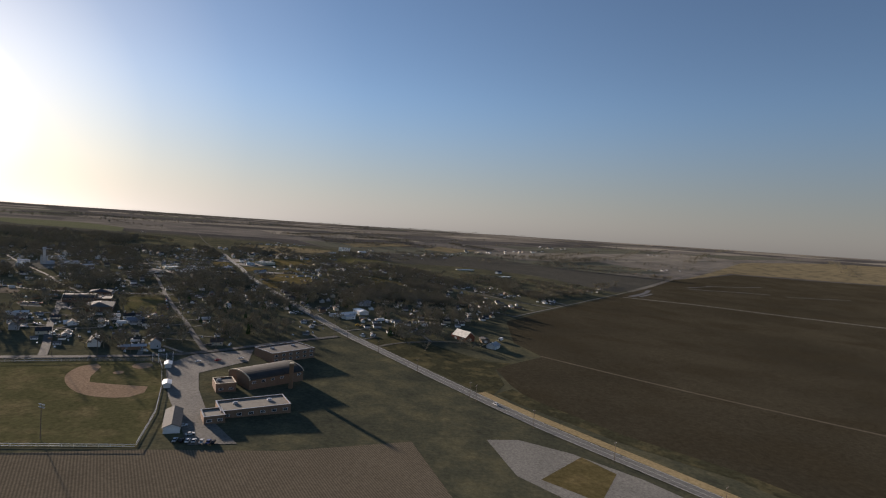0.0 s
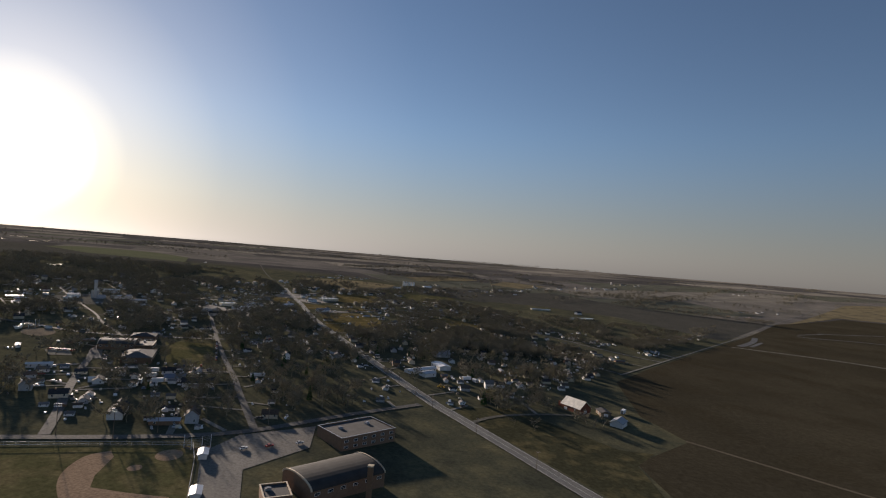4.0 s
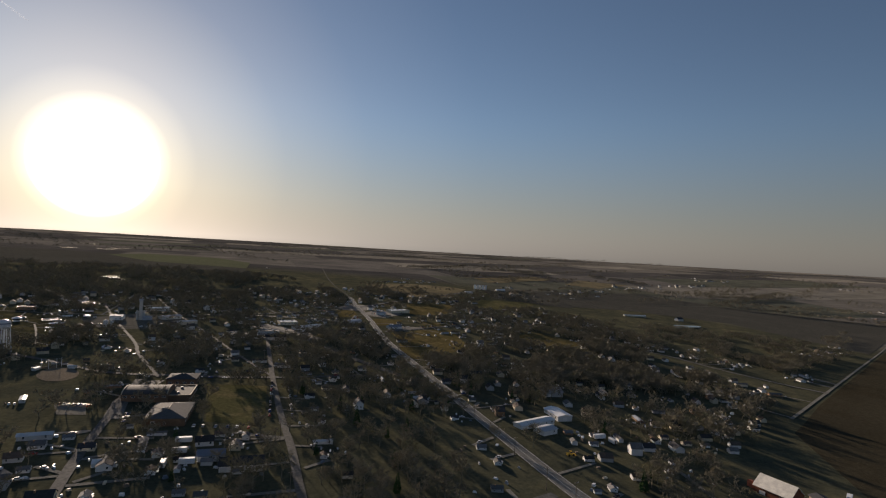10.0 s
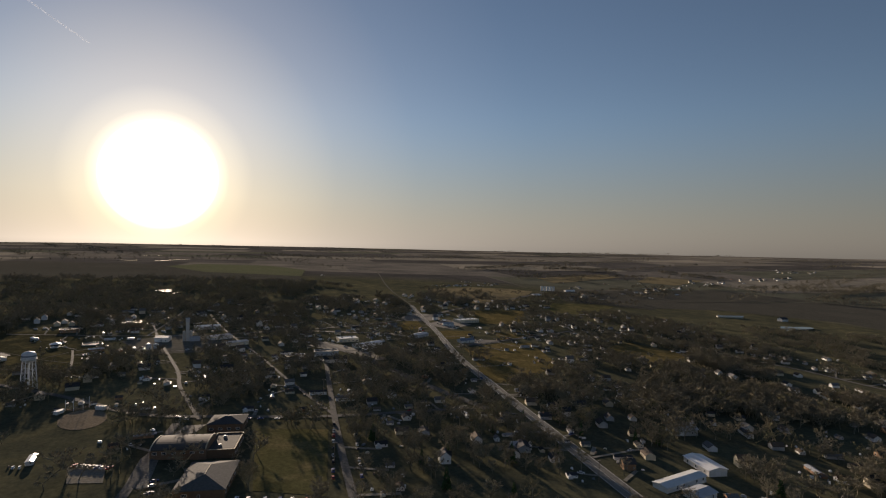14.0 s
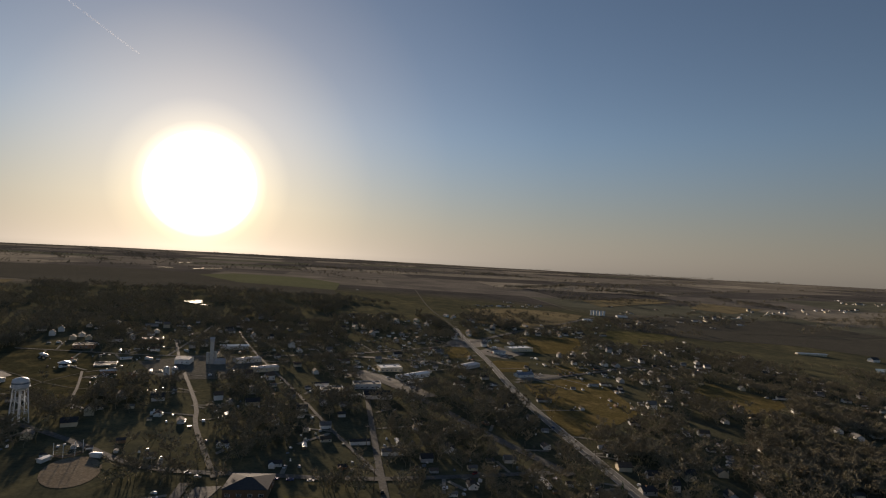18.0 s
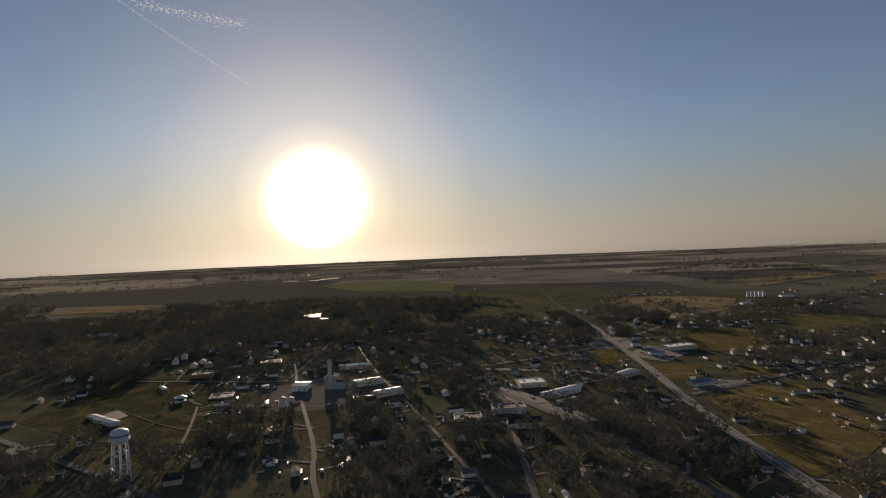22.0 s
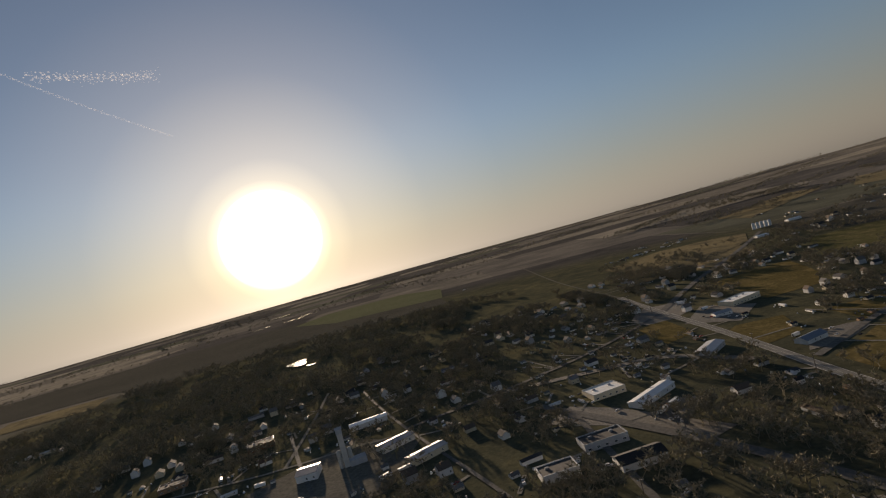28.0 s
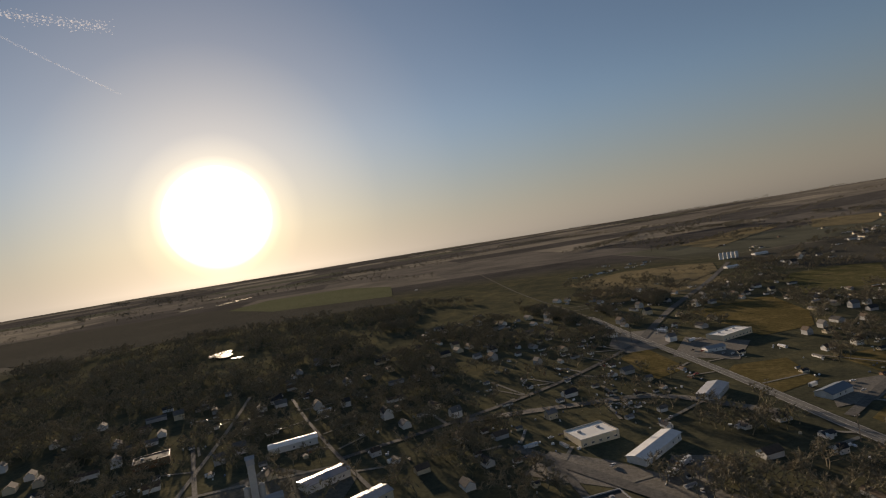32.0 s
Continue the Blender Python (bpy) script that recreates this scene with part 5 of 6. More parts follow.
def far_house(x, y, s):
    L, D, e, r = SHAPES[rng.choice("hhhltsd")]
    m = Matrix.Translation((x, y, gz(x, y) + 0.3)) @ Matrix.Rotation(street_angle(x, y) + rng.choice((0, math.pi / 2)), 4, "Z") @ Matrix.Scale(s, 4)
    pal = rng.choice((0, 0, 0, 1, 2))
    rf = rng.choice((3, 4, 5))
    for src, mi in ((gable_walls(L, D, e, r), pal), (gable_roof(L, D, e, r), rf)):
        old = {v: bm.verts.new(m @ v.co) for v in src.verts}
        for f in src.faces:
            bm.faces.new([old[v] for v in f.verts]).material_index = mi
        src.free()


made = 0
for _ in range(20000):
    if made == 420:
        break
    x, y = rng.uniform(-690, 120), rng.uniform(480, 1150)
    if y < 560 - 0.3 * (x + 300) and x > -430 or not inside(x, y, TOWN) or not clear(x, y, 5, 4):
        continue
    far_house(x, y, rng.uniform(0.5, 0.68))
    SITES.append((x, y, 6))
    made += 1
# rows of houses along the country roads
for ax, ay, bx, by, count in ((-91, 1490, 28, 1712, 12), (99, 1901, 176, 1974, 9), (241, 2055, 432, 2262, 14), (452, 2480, 571, 2525, 8), (660, 1769, 788, 1833, 6), (-196, 1278, -146, 1394, 8), (889, 2405, 1000, 2478, 4)):
    for k in range(count):
        t = rng.random()
        far_house(ax + (bx - ax) * t + rng.gauss(0, 12), ay + (by - ay) * t + rng.gauss(0, 12), rng.uniform(0.55, 0.85))
tagged(part("distant_houses", bm, ("white", "cream", "grey", "shingle", "darkroof", "brownroof")), "small white and grey gabled houses far off among trees", "houses", kind="stuff")


# ---- trees ----
def seg_tube(vs, fs, a, b, ra, rb, k=4):
    d = (b - a).normalized()
    u = d.orthogonal().normalized()
    v = d.cross(u)
    i = len(vs)
    for q, r in ((a, ra), (b, rb)):
        for j in range(k):
            t = 2 * math.pi * j / k
            vs.append(q + r * (math.cos(t) * u + math.sin(t) * v))
    for j in range(k):
        fs.append((i + j, i + (j + 1) % k, i + k + (j + 1) % k, i + k + j))


def bare_tree(r, h, limbs, boughs, twigs, twig_w, k=5, limb_wood=True, long=1.0):
    """Wood and twigs of a leafless broadleaf tree."""
    wv, wf, tv, tf = [], [], [], []
    top = Vector((r.uniform(-0.3, 0.3), r.uniform(-0.3, 0.3), h * r.uniform(0.15, 0.24)))
    seg_tube(wv, wf, Vector((0, 0, -0.6)), top, 0.026 * h, 0.019 * h, k)
    lead = Vector((r.uniform(-0.6, 0.6), r.uniform(-0.6, 0.6), h * 0.8))
    seg_tube(wv, wf, top, lead, 0.018 * h, 0.006 * h, k)
    for i in range(limbs):
        a = 2 * math.pi * (i + r.uniform(-0.3, 0.3)) / limbs
        f = r.uniform(0.0, 0.9)
        s = top.lerp(lead, f)
        reach, up = h * r.uniform(0.22, 0.38) * (1.1 - 0.65 * f), h * r.uniform(0.12, 0.34) * (1.05 - 0.5 * f)
        e = s + Vector((math.cos(a) * reach, math.sin(a) * reach, up))
        mid = s.lerp(e, 0.5) + Vector((math.cos(a), math.sin(a), -0.4)) * 0.04 * h
        if limb_wood:
            seg_tube(wv, wf, s, mid, 0.011 * h, 0.008 * h, 3)
            seg_tube(wv, wf, mid, e, 0.008 * h, 0.003 * h, 3)
        for j in range(boughs):
            g = r.uniform(0.25, 1.0)
            p = mid.lerp(e, g * 2 - 1) if g > 0.5 else s.lerp(mid, g * 2)
            d = Vector((r.gauss(0, 1) + math.cos(a) * 0.8, r.gauss(0, 1) + math.sin(a) * 0.8, r.uniform(0.1, 1.4))).normalized()
            q = p + d * h * r.uniform(0.08, 0.17)
            if k > 3:
                seg_tube(wv, wf, p, q, 0.004 * h, 0.0015 * h, 3)
            for _ in range(twigs):
                o = p.lerp(q, r.uniform(0.2, 1.0))
                w = (d + Vector((r.gauss(0, 0.8), r.gauss(0, 0.8), r.gauss(0.15, 0.6)))).normalized()
                x = w.orthogonal().normalized() * twig_w
                x.rotate(Euler((r.uniform(0, 3), r.uniform(0, 3), r.uniform(0, 3))))
                n = len(tv)
                tv += [o - x, o + x, o + w * h * r.uniform(0.05, 0.12) * long]
                tf.append((n, n + 1, n + 2))
    return wv, wf, tv, tf


def conifer(r, h):
    wv, wf, tv, tf = [], [], [], []
    seg_tube(wv, wf, Vector((0, 0, -0.5)), Vector((0, 0, h * 0.95)), 0.02 * h, 0.004 * h, 5)
    for i in range(46):
        f = i / 46
        z, reach = h * (0.1 + 0.88 * f), h * 0.21 * (1 - f) + 0.25
        for j in range(5):
            a = r.uniform(0, 6.28)
            d = Vector((math.cos(a), math.sin(a), 0))
            x = Vector((-d.y, d.x, 0.2)) * reach * 0.28
            o = Vector((0, 0, z))
            n = len(tv)
            tv += [o + d * reach * 0.2, o + d * reach * 0.75 + x - Vector((0, 0, reach * 0.15)), o + d * reach * r.uniform(0.85, 1.15) - Vector((0, 0, reach * 0.35)), o + d * reach * 0.75 - x]
            tf.append((n, n + 1, n + 2, n + 3))
    return wv, wf, tv, tf


def mesh_of(name, vs, fs, mat):
    me = bpy.data.meshes.new(name)
    me.from_pydata(vs, [], fs)
    me.materials.append(M[mat])
    return me


rt = random.Random(21)
GROWN = []
for i in range(6):
    wv, wf, tv, tf = bare_tree(rt, rt.uniform(10, 15), 10, 9, 11, 0.055, long=1.3)
    GROWN.append((mesh_of("trunk", wv, wf, "bark"), mesh_of("crown", tv, tf, "bark" if i != 4 else "bronze"), "leafless broadleaf tree with a wide twiggy crown" if i != 4 else "broadleaf tree holding rusty dead leaves"))
for i in range(2):
    wv, wf, tv, tf = conifer(rt, rt.uniform(8, 12))
    GROWN.append((mesh_of("trunk", wv, wf, "bark"), mesh_of("crown", tv, tf, "needle"), "dark green pointed evergreen tree"))


def tree(x, y, i, s):
    ob = new("tree")
    ob.matrix_basis = Matrix.Translation((x, y, gz(x, y))) @ Matrix.Rotation(rt.uniform(0, 6.28), 4, "Z") @ Matrix.Diagonal((s, s, s * rt.uniform(0.85, 1.15), 1))
    trunk, crown, label = GROWN[i]
    tagged(ob, label, "tree", "trees of the town")
    for me in (trunk, crown):
        new(me.name.split(".")[0], me).parent = ob


THIN = [(-470, 800), (-425, 915), (-375, 905), (-308, 785), (-345, 735), (-400, 760)]  # few trees between these houses
ZONES = [  # outline, number, tree height range
    (TOWN, 5600, 9, 17),
    ([(-116, 694), (-80, 650), (-40, 640), (-5, 662), (41, 698), (80, 768), (33, 838), (-38, 868)], 620, 10, 17),
    ([(-20, 430), (35, 420), (45, 470), (10, 480), (0, 540), (-45, 500)], 110, 6, 10),
    ([(-640, 560), (-800, 520), (-1250, 500), (-1460, 740), (-1280, 800), (-1190, 790), (-1040, 790), (-1000, 850), (-1040, 900), (-984, 964), (-842, 1070), (-698, 1190), (-560, 1150), (-580, 1000), (-610, 880), (-650, 800), (-610, 660)], 5000, 12, 20),
    ([(-640, 560), (-620, 480), (-500, 430), (-420, 380), (-480, 330), (-700, 420), (-760, 520)], 600, 9, 16),
    ([(51, 880), (155, 863), (290, 1040), (400, 1218), (430, 1330), (300, 1130), (160, 980)], 150, 9, 15),
    ([(-178, 1423), (-59, 1696), (92, 1778), (8, 1495), (-122, 1369), (-207, 1284)], 240, 9, 15),
    ([(-493, 1103), (-394, 1092), (-326, 1121), (-282, 1207), (-289, 1102), (-352, 972), (-391, 939), (-454, 995)], 260, 9, 16),
    ([(45, 935), (150, 815), (320, 1050), (300, 1120), (180, 1130), (60, 1110), (-30, 1090)], 950, 8, 14),
    ([(-110, 560), (-150, 640), (-210, 590), (-170, 530)], 50, 7, 12),
    ([(-250, 640), (-200, 600), (-150, 640), (-190, 720), (-240, 700)], 80, 7, 13),
    ([(-420, 1150), (-180, 1160), (-60, 1300), (-160, 1400), (-330, 1300), (-480, 1250)], 420, 8, 15),
]
spots = []
for zone, number, lo, hi in ZONES:
    x0, x1, y0, y1 = min(p[0] for p in zone), max(p[0] for p in zone), min(p[1] for p in zone), max(p[1] for p in zone)
    got = tries = 0
    while got < number and tries < number * 12:
        tries += 1
        x, y = rt.uniform(x0, x1), rt.uniform(y0, y1)
        if noise.noise((x * 0.021, y * 0.021, 3)) + 0.5 * noise.noise((x * 0.007, y * 0.007, 8)) < -0.12 or not inside(x, y, zone) or not clear(x, y, -1.5, 4.0 if y < 860 else 9.0):
            continue
        if inside(x, y, THIN) and rt.random() < 0.65:
            got += 1
            continue
        if (y - 0.35 * x < 600 and x < -60 and rt.random() < 0.6) or (x > -75 and y < 668 and rt.random() < 0.35):
            got += 1
            continue
        spots.append((x, y, rt.uniform(lo, hi) * grade(x, y)))
        got += 1
spots.sort(key=lambda p: math.hypot(p[0] + 150, p[1] - 480))
for x, y, h in spots[:290]:
    i = rt.choice((0, 1, 2, 3, 5, 0, 1, 2, 3, 5, 4, 0, 1, 2, 3, 5, 0, 1, 2, 3, 5, 4, 6, 7))
    tree(x, y, i, h / 12.5)
tree(-513, 557, 1, 0.72)  # where the park paths meet


def forest(name, places, kit, label, mat):
    """Many trees joined into one mesh: each place takes a turned and scaled copy of one of the kit."""
    vs, fs, base = [], [], 0
    kit = [(np.array([tuple(v) for v in a]), f) for a, f in kit]
    for x, y, h in places:
        p, f = kit[int(rt.random() * len(kit))]
        a = rt.uniform(0, 6.28)
        c, s = math.cos(a) * h, math.sin(a) * h
        q = np.empty_like(p)
        q[:, 0], q[:, 1], q[:, 2] = p[:, 0] * c - p[:, 1] * s + x, p[:, 0] * s + p[:, 1] * c + y, p[:, 2] * h + gz(x, y)
        vs.append(q)
        fs.append(f + base)
        base += len(q)
    v, f = np.concatenate(vs), np.concatenate(fs)
    me = bpy.data.meshes.new(name)
    me.vertices.add(len(v))
    me.vertices.foreach_set("co", v.ravel())
    me.loops.add(f.size)
    me.loops.foreach_set("vertex_index", f.ravel())
    me.polygons.add(len(f))
    me.polygons.foreach_set("loop_start", np.arange(0, f.size, 3))
    me.update(calc_edges=True)
    me.materials.append(M[mat])
    tagged(new(name, me), label, "trees", kind="stuff")


def small_kit(n, limbs, boughs, twigs, tw, limb_wood=True, long=1.0):
    kit = []
    for _ in range(n):
        wv, wf, tv, tf = bare_tree(rt, 1.0, limbs, boughs, twigs, tw, 3, limb_wood, long)
        tri = [t for a, b, c, d in wf for t in ((a, b, c), (a, c, d))] + [tuple(k + len(wv) for k in t) for t in tf]
        kit.append((wv + tv, np.array(tri)))
    return kit


MID, BACK, FAR = small_kit(9, 7, 4, 10, 0.0165, long=1.45), small_kit(8, 6, 3, 5, 0.026, False, 1.7), small_kit(6, 5, 3, 2, 0.06, False, 2.0)
rest = spots[290:]
forest("bare_trees", [p for k, p in enumerate(rest) if k % 12 and p[0] > -640], MID, "brown leafless trees among the houses", "bark")
forest("bare_woods", [p for k, p in enumerate(rest) if k % 12 and p[0] <= -640], BACK, "dense brown leafless woods at the edge of town", "bark")
forest("bronze_trees", [p for k, p in enumerate(rest) if k % 12 == 0], BACK, "trees holding rusty dead leaves", "bronze")
lines = [((338, 1690), (614, 2122)), ((300, 1660), (690, 1745)), ((85, 1754), (560, 2015)), ((316, 1802), (561, 1941)), ((276, 1617), (647, 1518)), ((-466, 2374), (-106, 2100)), ((33, 2265), (196, 2066)), ((-542, 1933), (-425, 2272)), ((-338, 2109), (-128, 2252)), ((-360, 1691), (-29, 2011))]
far = []
for (ax, ay), (bx, by) in lines:
    for k in range(190):
        t = rt.random()
        far.append((ax + (bx - ax) * t + rt.gauss(0, 7), ay + (by - ay) * t + rt.gauss(0, 7), rt.uniform(7, 13)))
for k in range(120):
    a, r = radians(rt.uniform(-80, 62)), rt.uniform(1500, 4400)
    cx, cy = -260 + r * math.sin(a), 300 + r * math.cos(a)
    d = radians(31 + rt.choice((0, 90)))
    ln, wd = rt.uniform(100, 300) * (1 + r / 4000), rt.choice((5, 5, 8, 14, 40))
    for _ in range(int(ln / 5.4 * (1 if wd < 12 else 1.7))):
        u, v = rt.uniform(-ln, ln), rt.gauss(0, wd)
        far.append((cx + u * math.sin(d) - v * math.cos(d), cy + u * math.cos(d) + v * math.sin(d), rt.uniform(7, 13)))
bare = [(78, 610), (134, 708), (364, 1075), (662, 1546), (973, 1810), (1480, 1630), (1900, 1350), (1400, 900), (760, 420)]
forest("far_woods", [p for p in far if not inside(p[0], p[1], bare)], FAR, "far rows and clumps of leafless trees between fields", "bark")


# ---- driveways ----
DRIVES = []


def driveways():
    vs, fs = [], []
    for hx, hy, sc in HOMES:
        best = None
        for line, half in ROADS:
            for q in line:
                d = math.hypot(q.x - hx, q.y - hy)
                if d < 42 and (best is None or d < best[0]):
                    best = (d, q, half)
        if best is None or best[0] < 10:
            continue
        d, q, half = best
        u = Vector((q.x - hx, q.y - hy)).normalized()
        nrm = Vector((-u.y, u.x))
        o = Vector((hx, hy)) + nrm * 6.5 * sc
        n = max(2, int(d / 8))
        for k in range(n + 1):
            e = o + u * (d - half * 0.8) * k / n
            for w_ in (-1.5, 1.5):
                g = e + nrm * w_ * sc
                vs.append((g.x, g.y, gz(g.x, g.y) + 0.22))
            if k:
                i = len(vs)
                fs.append((i - 4, i - 2, i - 1, i - 3))
        DRIVES.append((o + u * d * 0.25, math.degrees(math.atan2(u.y, u.x))))
    tagged(raw("driveways", vs, fs, "gravel"), "pale gravel driveways between houses and streets", "driveway", kind="structure")


driveways()


# ---- yard clutter ----
def clutter():
    """Hutches, bins, tarped stacks and low tanks that fill the back yards."""
    bm = bmesh.new()
    rc = random.Random(77)
    for hx, hy, sc in HOMES:
        for _ in range(3):
            a, d = rc.uniform(0, 6.28), rc.uniform(9, 17) * sc
            x, y = hx + d * math.cos(a), hy + d * math.sin(a)
            if on_road(x, y, 1):
                continue
            w_, l_, h_ = rc.uniform(0.8, 2.0) * sc, rc.uniform(1.0, 3.4) * sc, rc.uniform(0.7, 1.7) * sc
            v = box(bm, x, y, gz(x, y) - 0.2, l_, w_, h_ + 0.2, rc.choice((0, 0, 0, 1, 2, 3, 4)), rc.uniform(0, 3.1))
            k = rc.uniform(0.5, 0.95)
            c = sum((q.co for q in v), Vector()) / 8
            for q in v:
                if q.co.z > c.z:
                    q.co.x, q.co.y = c.x + (q.co.x - c.x) * k, c.y + (q.co.y - c.y) * k
    tagged(part("yard_clutter", bm, ("whitemetal", "greymetal", "wood", "bluemetal", "cream")), "bins, hutches and covered stacks standing in back yards", "clutter", kind="stuff")


clutter()


# ---- cars, poles, fences ----
def car(hue):
    ob = new("car")
    tagged(ob, f"{hue} saloon car parked on a street", "car", "parked cars")
    bm = bmesh.new()
    prism(bm, [(-0.88, 0.28), (0.88, 0.28), (0.9, 0.6), (0.82, 0.88), (-0.82, 0.88), (-0.9, 0.6)], 4.4)
    bmesh.ops.recalc_face_normals(bm, faces=bm.faces)
    part("body", bm, "car_" + hue, ob)
    bm = bmesh.new()
    vs = box(bm, -0.25, 0, 0.87, 2.5, 1.6, 0.52)
    for v in vs:
        if v.co.z > 1.2:
            v.co.x, v.co.y = -0.25 + (v.co.x + 0.25) * 0.66, v.co.y * 0.84
    part("cabin_glass", bm, "glass", ob)
    bm = bmesh.new()
    box(bm, -0.25, 0, 1.385, 1.62, 1.34, 0.05)
    part("roof", bm, "car_" + hue, ob)
    for x in (-1.4, 1.35):
        for y in (-0.8, 0.8):
            bm = bmesh.new()
            bmesh.ops.create_cone(bm, cap_ends=True, segments=12, radius1=0.32, radius2=0.32, depth=0.2, matrix=Matrix.Translation((x, y, 0.32)) @ Matrix.Rotation(math.pi / 2, 4, "X"))
            part("wheel", bm, "rubber", ob)
    return ob


CARS = {}


def park(x, y, turn, lift=0.36):
    hue = rt.choice(("white", "silver", "black", "silver", "white", "black", "red", "blue", "silver", "white"))
    m = Matrix.Translation((x, y, gz(x, y) + lift)) @ Matrix.Rotation(radians(turn), 4, "Z") @ Matrix.Scale(grade(x, y) / 0.92, 4)
    if hue in CARS:
        copy_thing(CARS[hue], m)
    else:
        CARS[hue] = car(hue)
        CARS[hue].matrix_basis = m


for (ax, ay), (bx, by), n, turn in (((-266, 533), (-236, 477), 9, 122), ((-257, 539), (-226, 484), 8, 122), ((-261, 446), (-236, 456), 6, 115), ((-312, 521), (-289, 532), 4, 30), ((-300, 446), (-293, 436), 3, 60), ((-146, 334), (-124, 352), 3, 50), ((-346, 507), (-338, 506), 2, 10), ((-318, 880), (-296, 868), 5, 60), ((-250, 800), (-240, 795), 2, 50), ((-350, 712), (-342, 716), 2, 60), ((-105, 224), (-90, 226), 7, 100), ((-110, 240), (-103, 232), 2, 40), ((-380, 735), (-372, 742), 3, 40), ((-339, 443), (-325, 447), 7, 100), ((-332, 716), (-320, 718), 4, 65), ((-262, 800), (-250, 814), 5, 20), ((-326, 905), (-312, 912), 4, 40)):
    for k in range(n):
        t = (k + rt.uniform(-0.2, 0.2)) / max(1, n - 1)
        park(ax + (bx - ax) * t, ay + (by - ay) * t, turn + rt.uniform(-4, 4))
park(37.5, 315.5, 127)
park(-216, 668, 120)
for k, (o, turn) in enumerate(DRIVES):
    if k % 2 == 0:
        park(o.x, o.y, turn + rt.uniform(-6, 6), 0.24)


def trailer(x, y, turn, length, label):
    """A box trailer on two axles with a drawbar."""
    ob = new("trailer")
    ob.matrix_basis = Matrix.Translation((x, y, gz(x, y) + 0.1)) @ Matrix.Rotation(radians(turn), 4, "Z") @ Matrix.Scale(grade(x, y) / 0.92, 4)
    tagged(ob, label, "trailer", "parked trailers")
    bm = bmesh.new()
    box(bm, 0, 0, 0.7, length, 2.4, 2.5)
    bmesh.ops.bevel(bm, geom=bm.edges[:], offset=0.15, segments=2, affect="EDGES")
    part("body", bm, "whitemetal", ob)
    bm = bmesh.new()
    box(bm, 0, 0, 0.45, length * 0.98, 1.6, 0.22)
    box(bm, length / 2 + 0.8, 0, 0.45, 1.8, 0.15, 0.15)
    part("chassis", bm, "rubber", ob)
    for dx in (-0.5, 0.5):
        for dy in (-1.05, 1.05):
            bm = bmesh.new()
            bmesh.ops.create_cone(bm, cap_ends=True, segments=12, radius1=0.42, radius2=0.42, depth=0.24, matrix=Matrix.Translation((-length * 0.12 + dx, dy, 0.42)) @ Matrix.Rotation(math.pi / 2, 4, "X"))
            part("wheel", bm, "rubber", ob)
    hang(DOOR, "door", ob, -length / 2 - 0.02, 0, 0.75, -math.pi / 2)
    return ob


for x, y, turn, ln in ((-55, 531, 30, 8), (-48, 527, 120, 6), (-236, 408, 29, 7), (-246, 416, 29, 7), (-243, 402, 119, 6), (-252, 427, 29, 8), (-326, 716, 65, 9), (-330, 707, 65, 9), (-440, 655, 60, 9), (-446, 648, 60, 9), (-520, 640, 30, 8), (-268, 806, 48, 7), (-318, 905, 49, 8), (60, 500, 62, 6)):
    trailer(x, y, turn, ln, "white box trailer parked on bare ground")


def loader(x, y, turn):
    """A wheeled loader with its bucket down."""
    ob = new("wheel_loader")
    ob.matrix_basis = Matrix.Translation((x, y, gz(x, y) + 0.05)) @ Matrix.Rotation(radians(turn), 4, "Z") @ Matrix.Scale(0.75, 4)
    tagged(ob, "yellow wheel loader with its bucket lowered", "loader")
    bm = bmesh.new()
    prism(bm, [(-1.1, 0.7), (1.1, 0.7), (1.1, 1.9), (0.8, 2.2), (-0.8, 2.2), (-1.1, 1.9)], 3.4, -1.6)
    prism(bm, [(-0.7, 0.7), (0.7, 0.7), (0.7, 1.5), (-0.7, 1.5)], 2.4, 1.2)
    bmesh.ops.recalc_face_normals(bm, faces=bm.faces)
    part("body", bm, "yellow", ob)
    bm = bmesh.new()
    box(bm, -0.2, 0, 1.9, 1.5, 1.5, 1.3)
    part("cab", bm, "glass", ob)
    bm = bmesh.new()
    box(bm, -0.2, 0, 3.2, 1.7, 1.7, 0.12)
    part("cab_roof", bm, "yellow", ob)
    for s in (-0.7, 0.7):
        bm = bmesh.new()
        tube(bm, (0.9, s, 1.7), (3.2, s, 0.7), 0.14, 6)
        part("arm", bm, "yellow", ob)
    bm = bmesh.new()
    prism(bm, [(3.0, 0.1), (4.2, 0.1), (4.2, 0.25), (3.3, 0.4), (3.2, 1.2), (3.0, 1.2)], 2.6)
    bmesh.ops.rotate(bm, verts=bm.verts, matrix=Matrix.Rotation(-math.pi / 2, 3, "Z"))
    bmesh.ops.recalc_face_normals(bm, faces=bm.faces)
    part("bucket", bm, "yellow", ob)
    for dx in (-2.2, 1.5):
        for s in (-1.15, 1.15):
            bm = bmesh.new()
            bmesh.ops.create_cone(bm, cap_ends=True, segments=14, radius1=0.75, radius2=0.75, depth=0.5, matrix=Matrix.Translation((dx, s, 0.75)) @ Matrix.Rotation(math.pi / 2, 4, "X"))
            part("wheel", bm, "rubber", ob)


loader(-72, 497, 35)


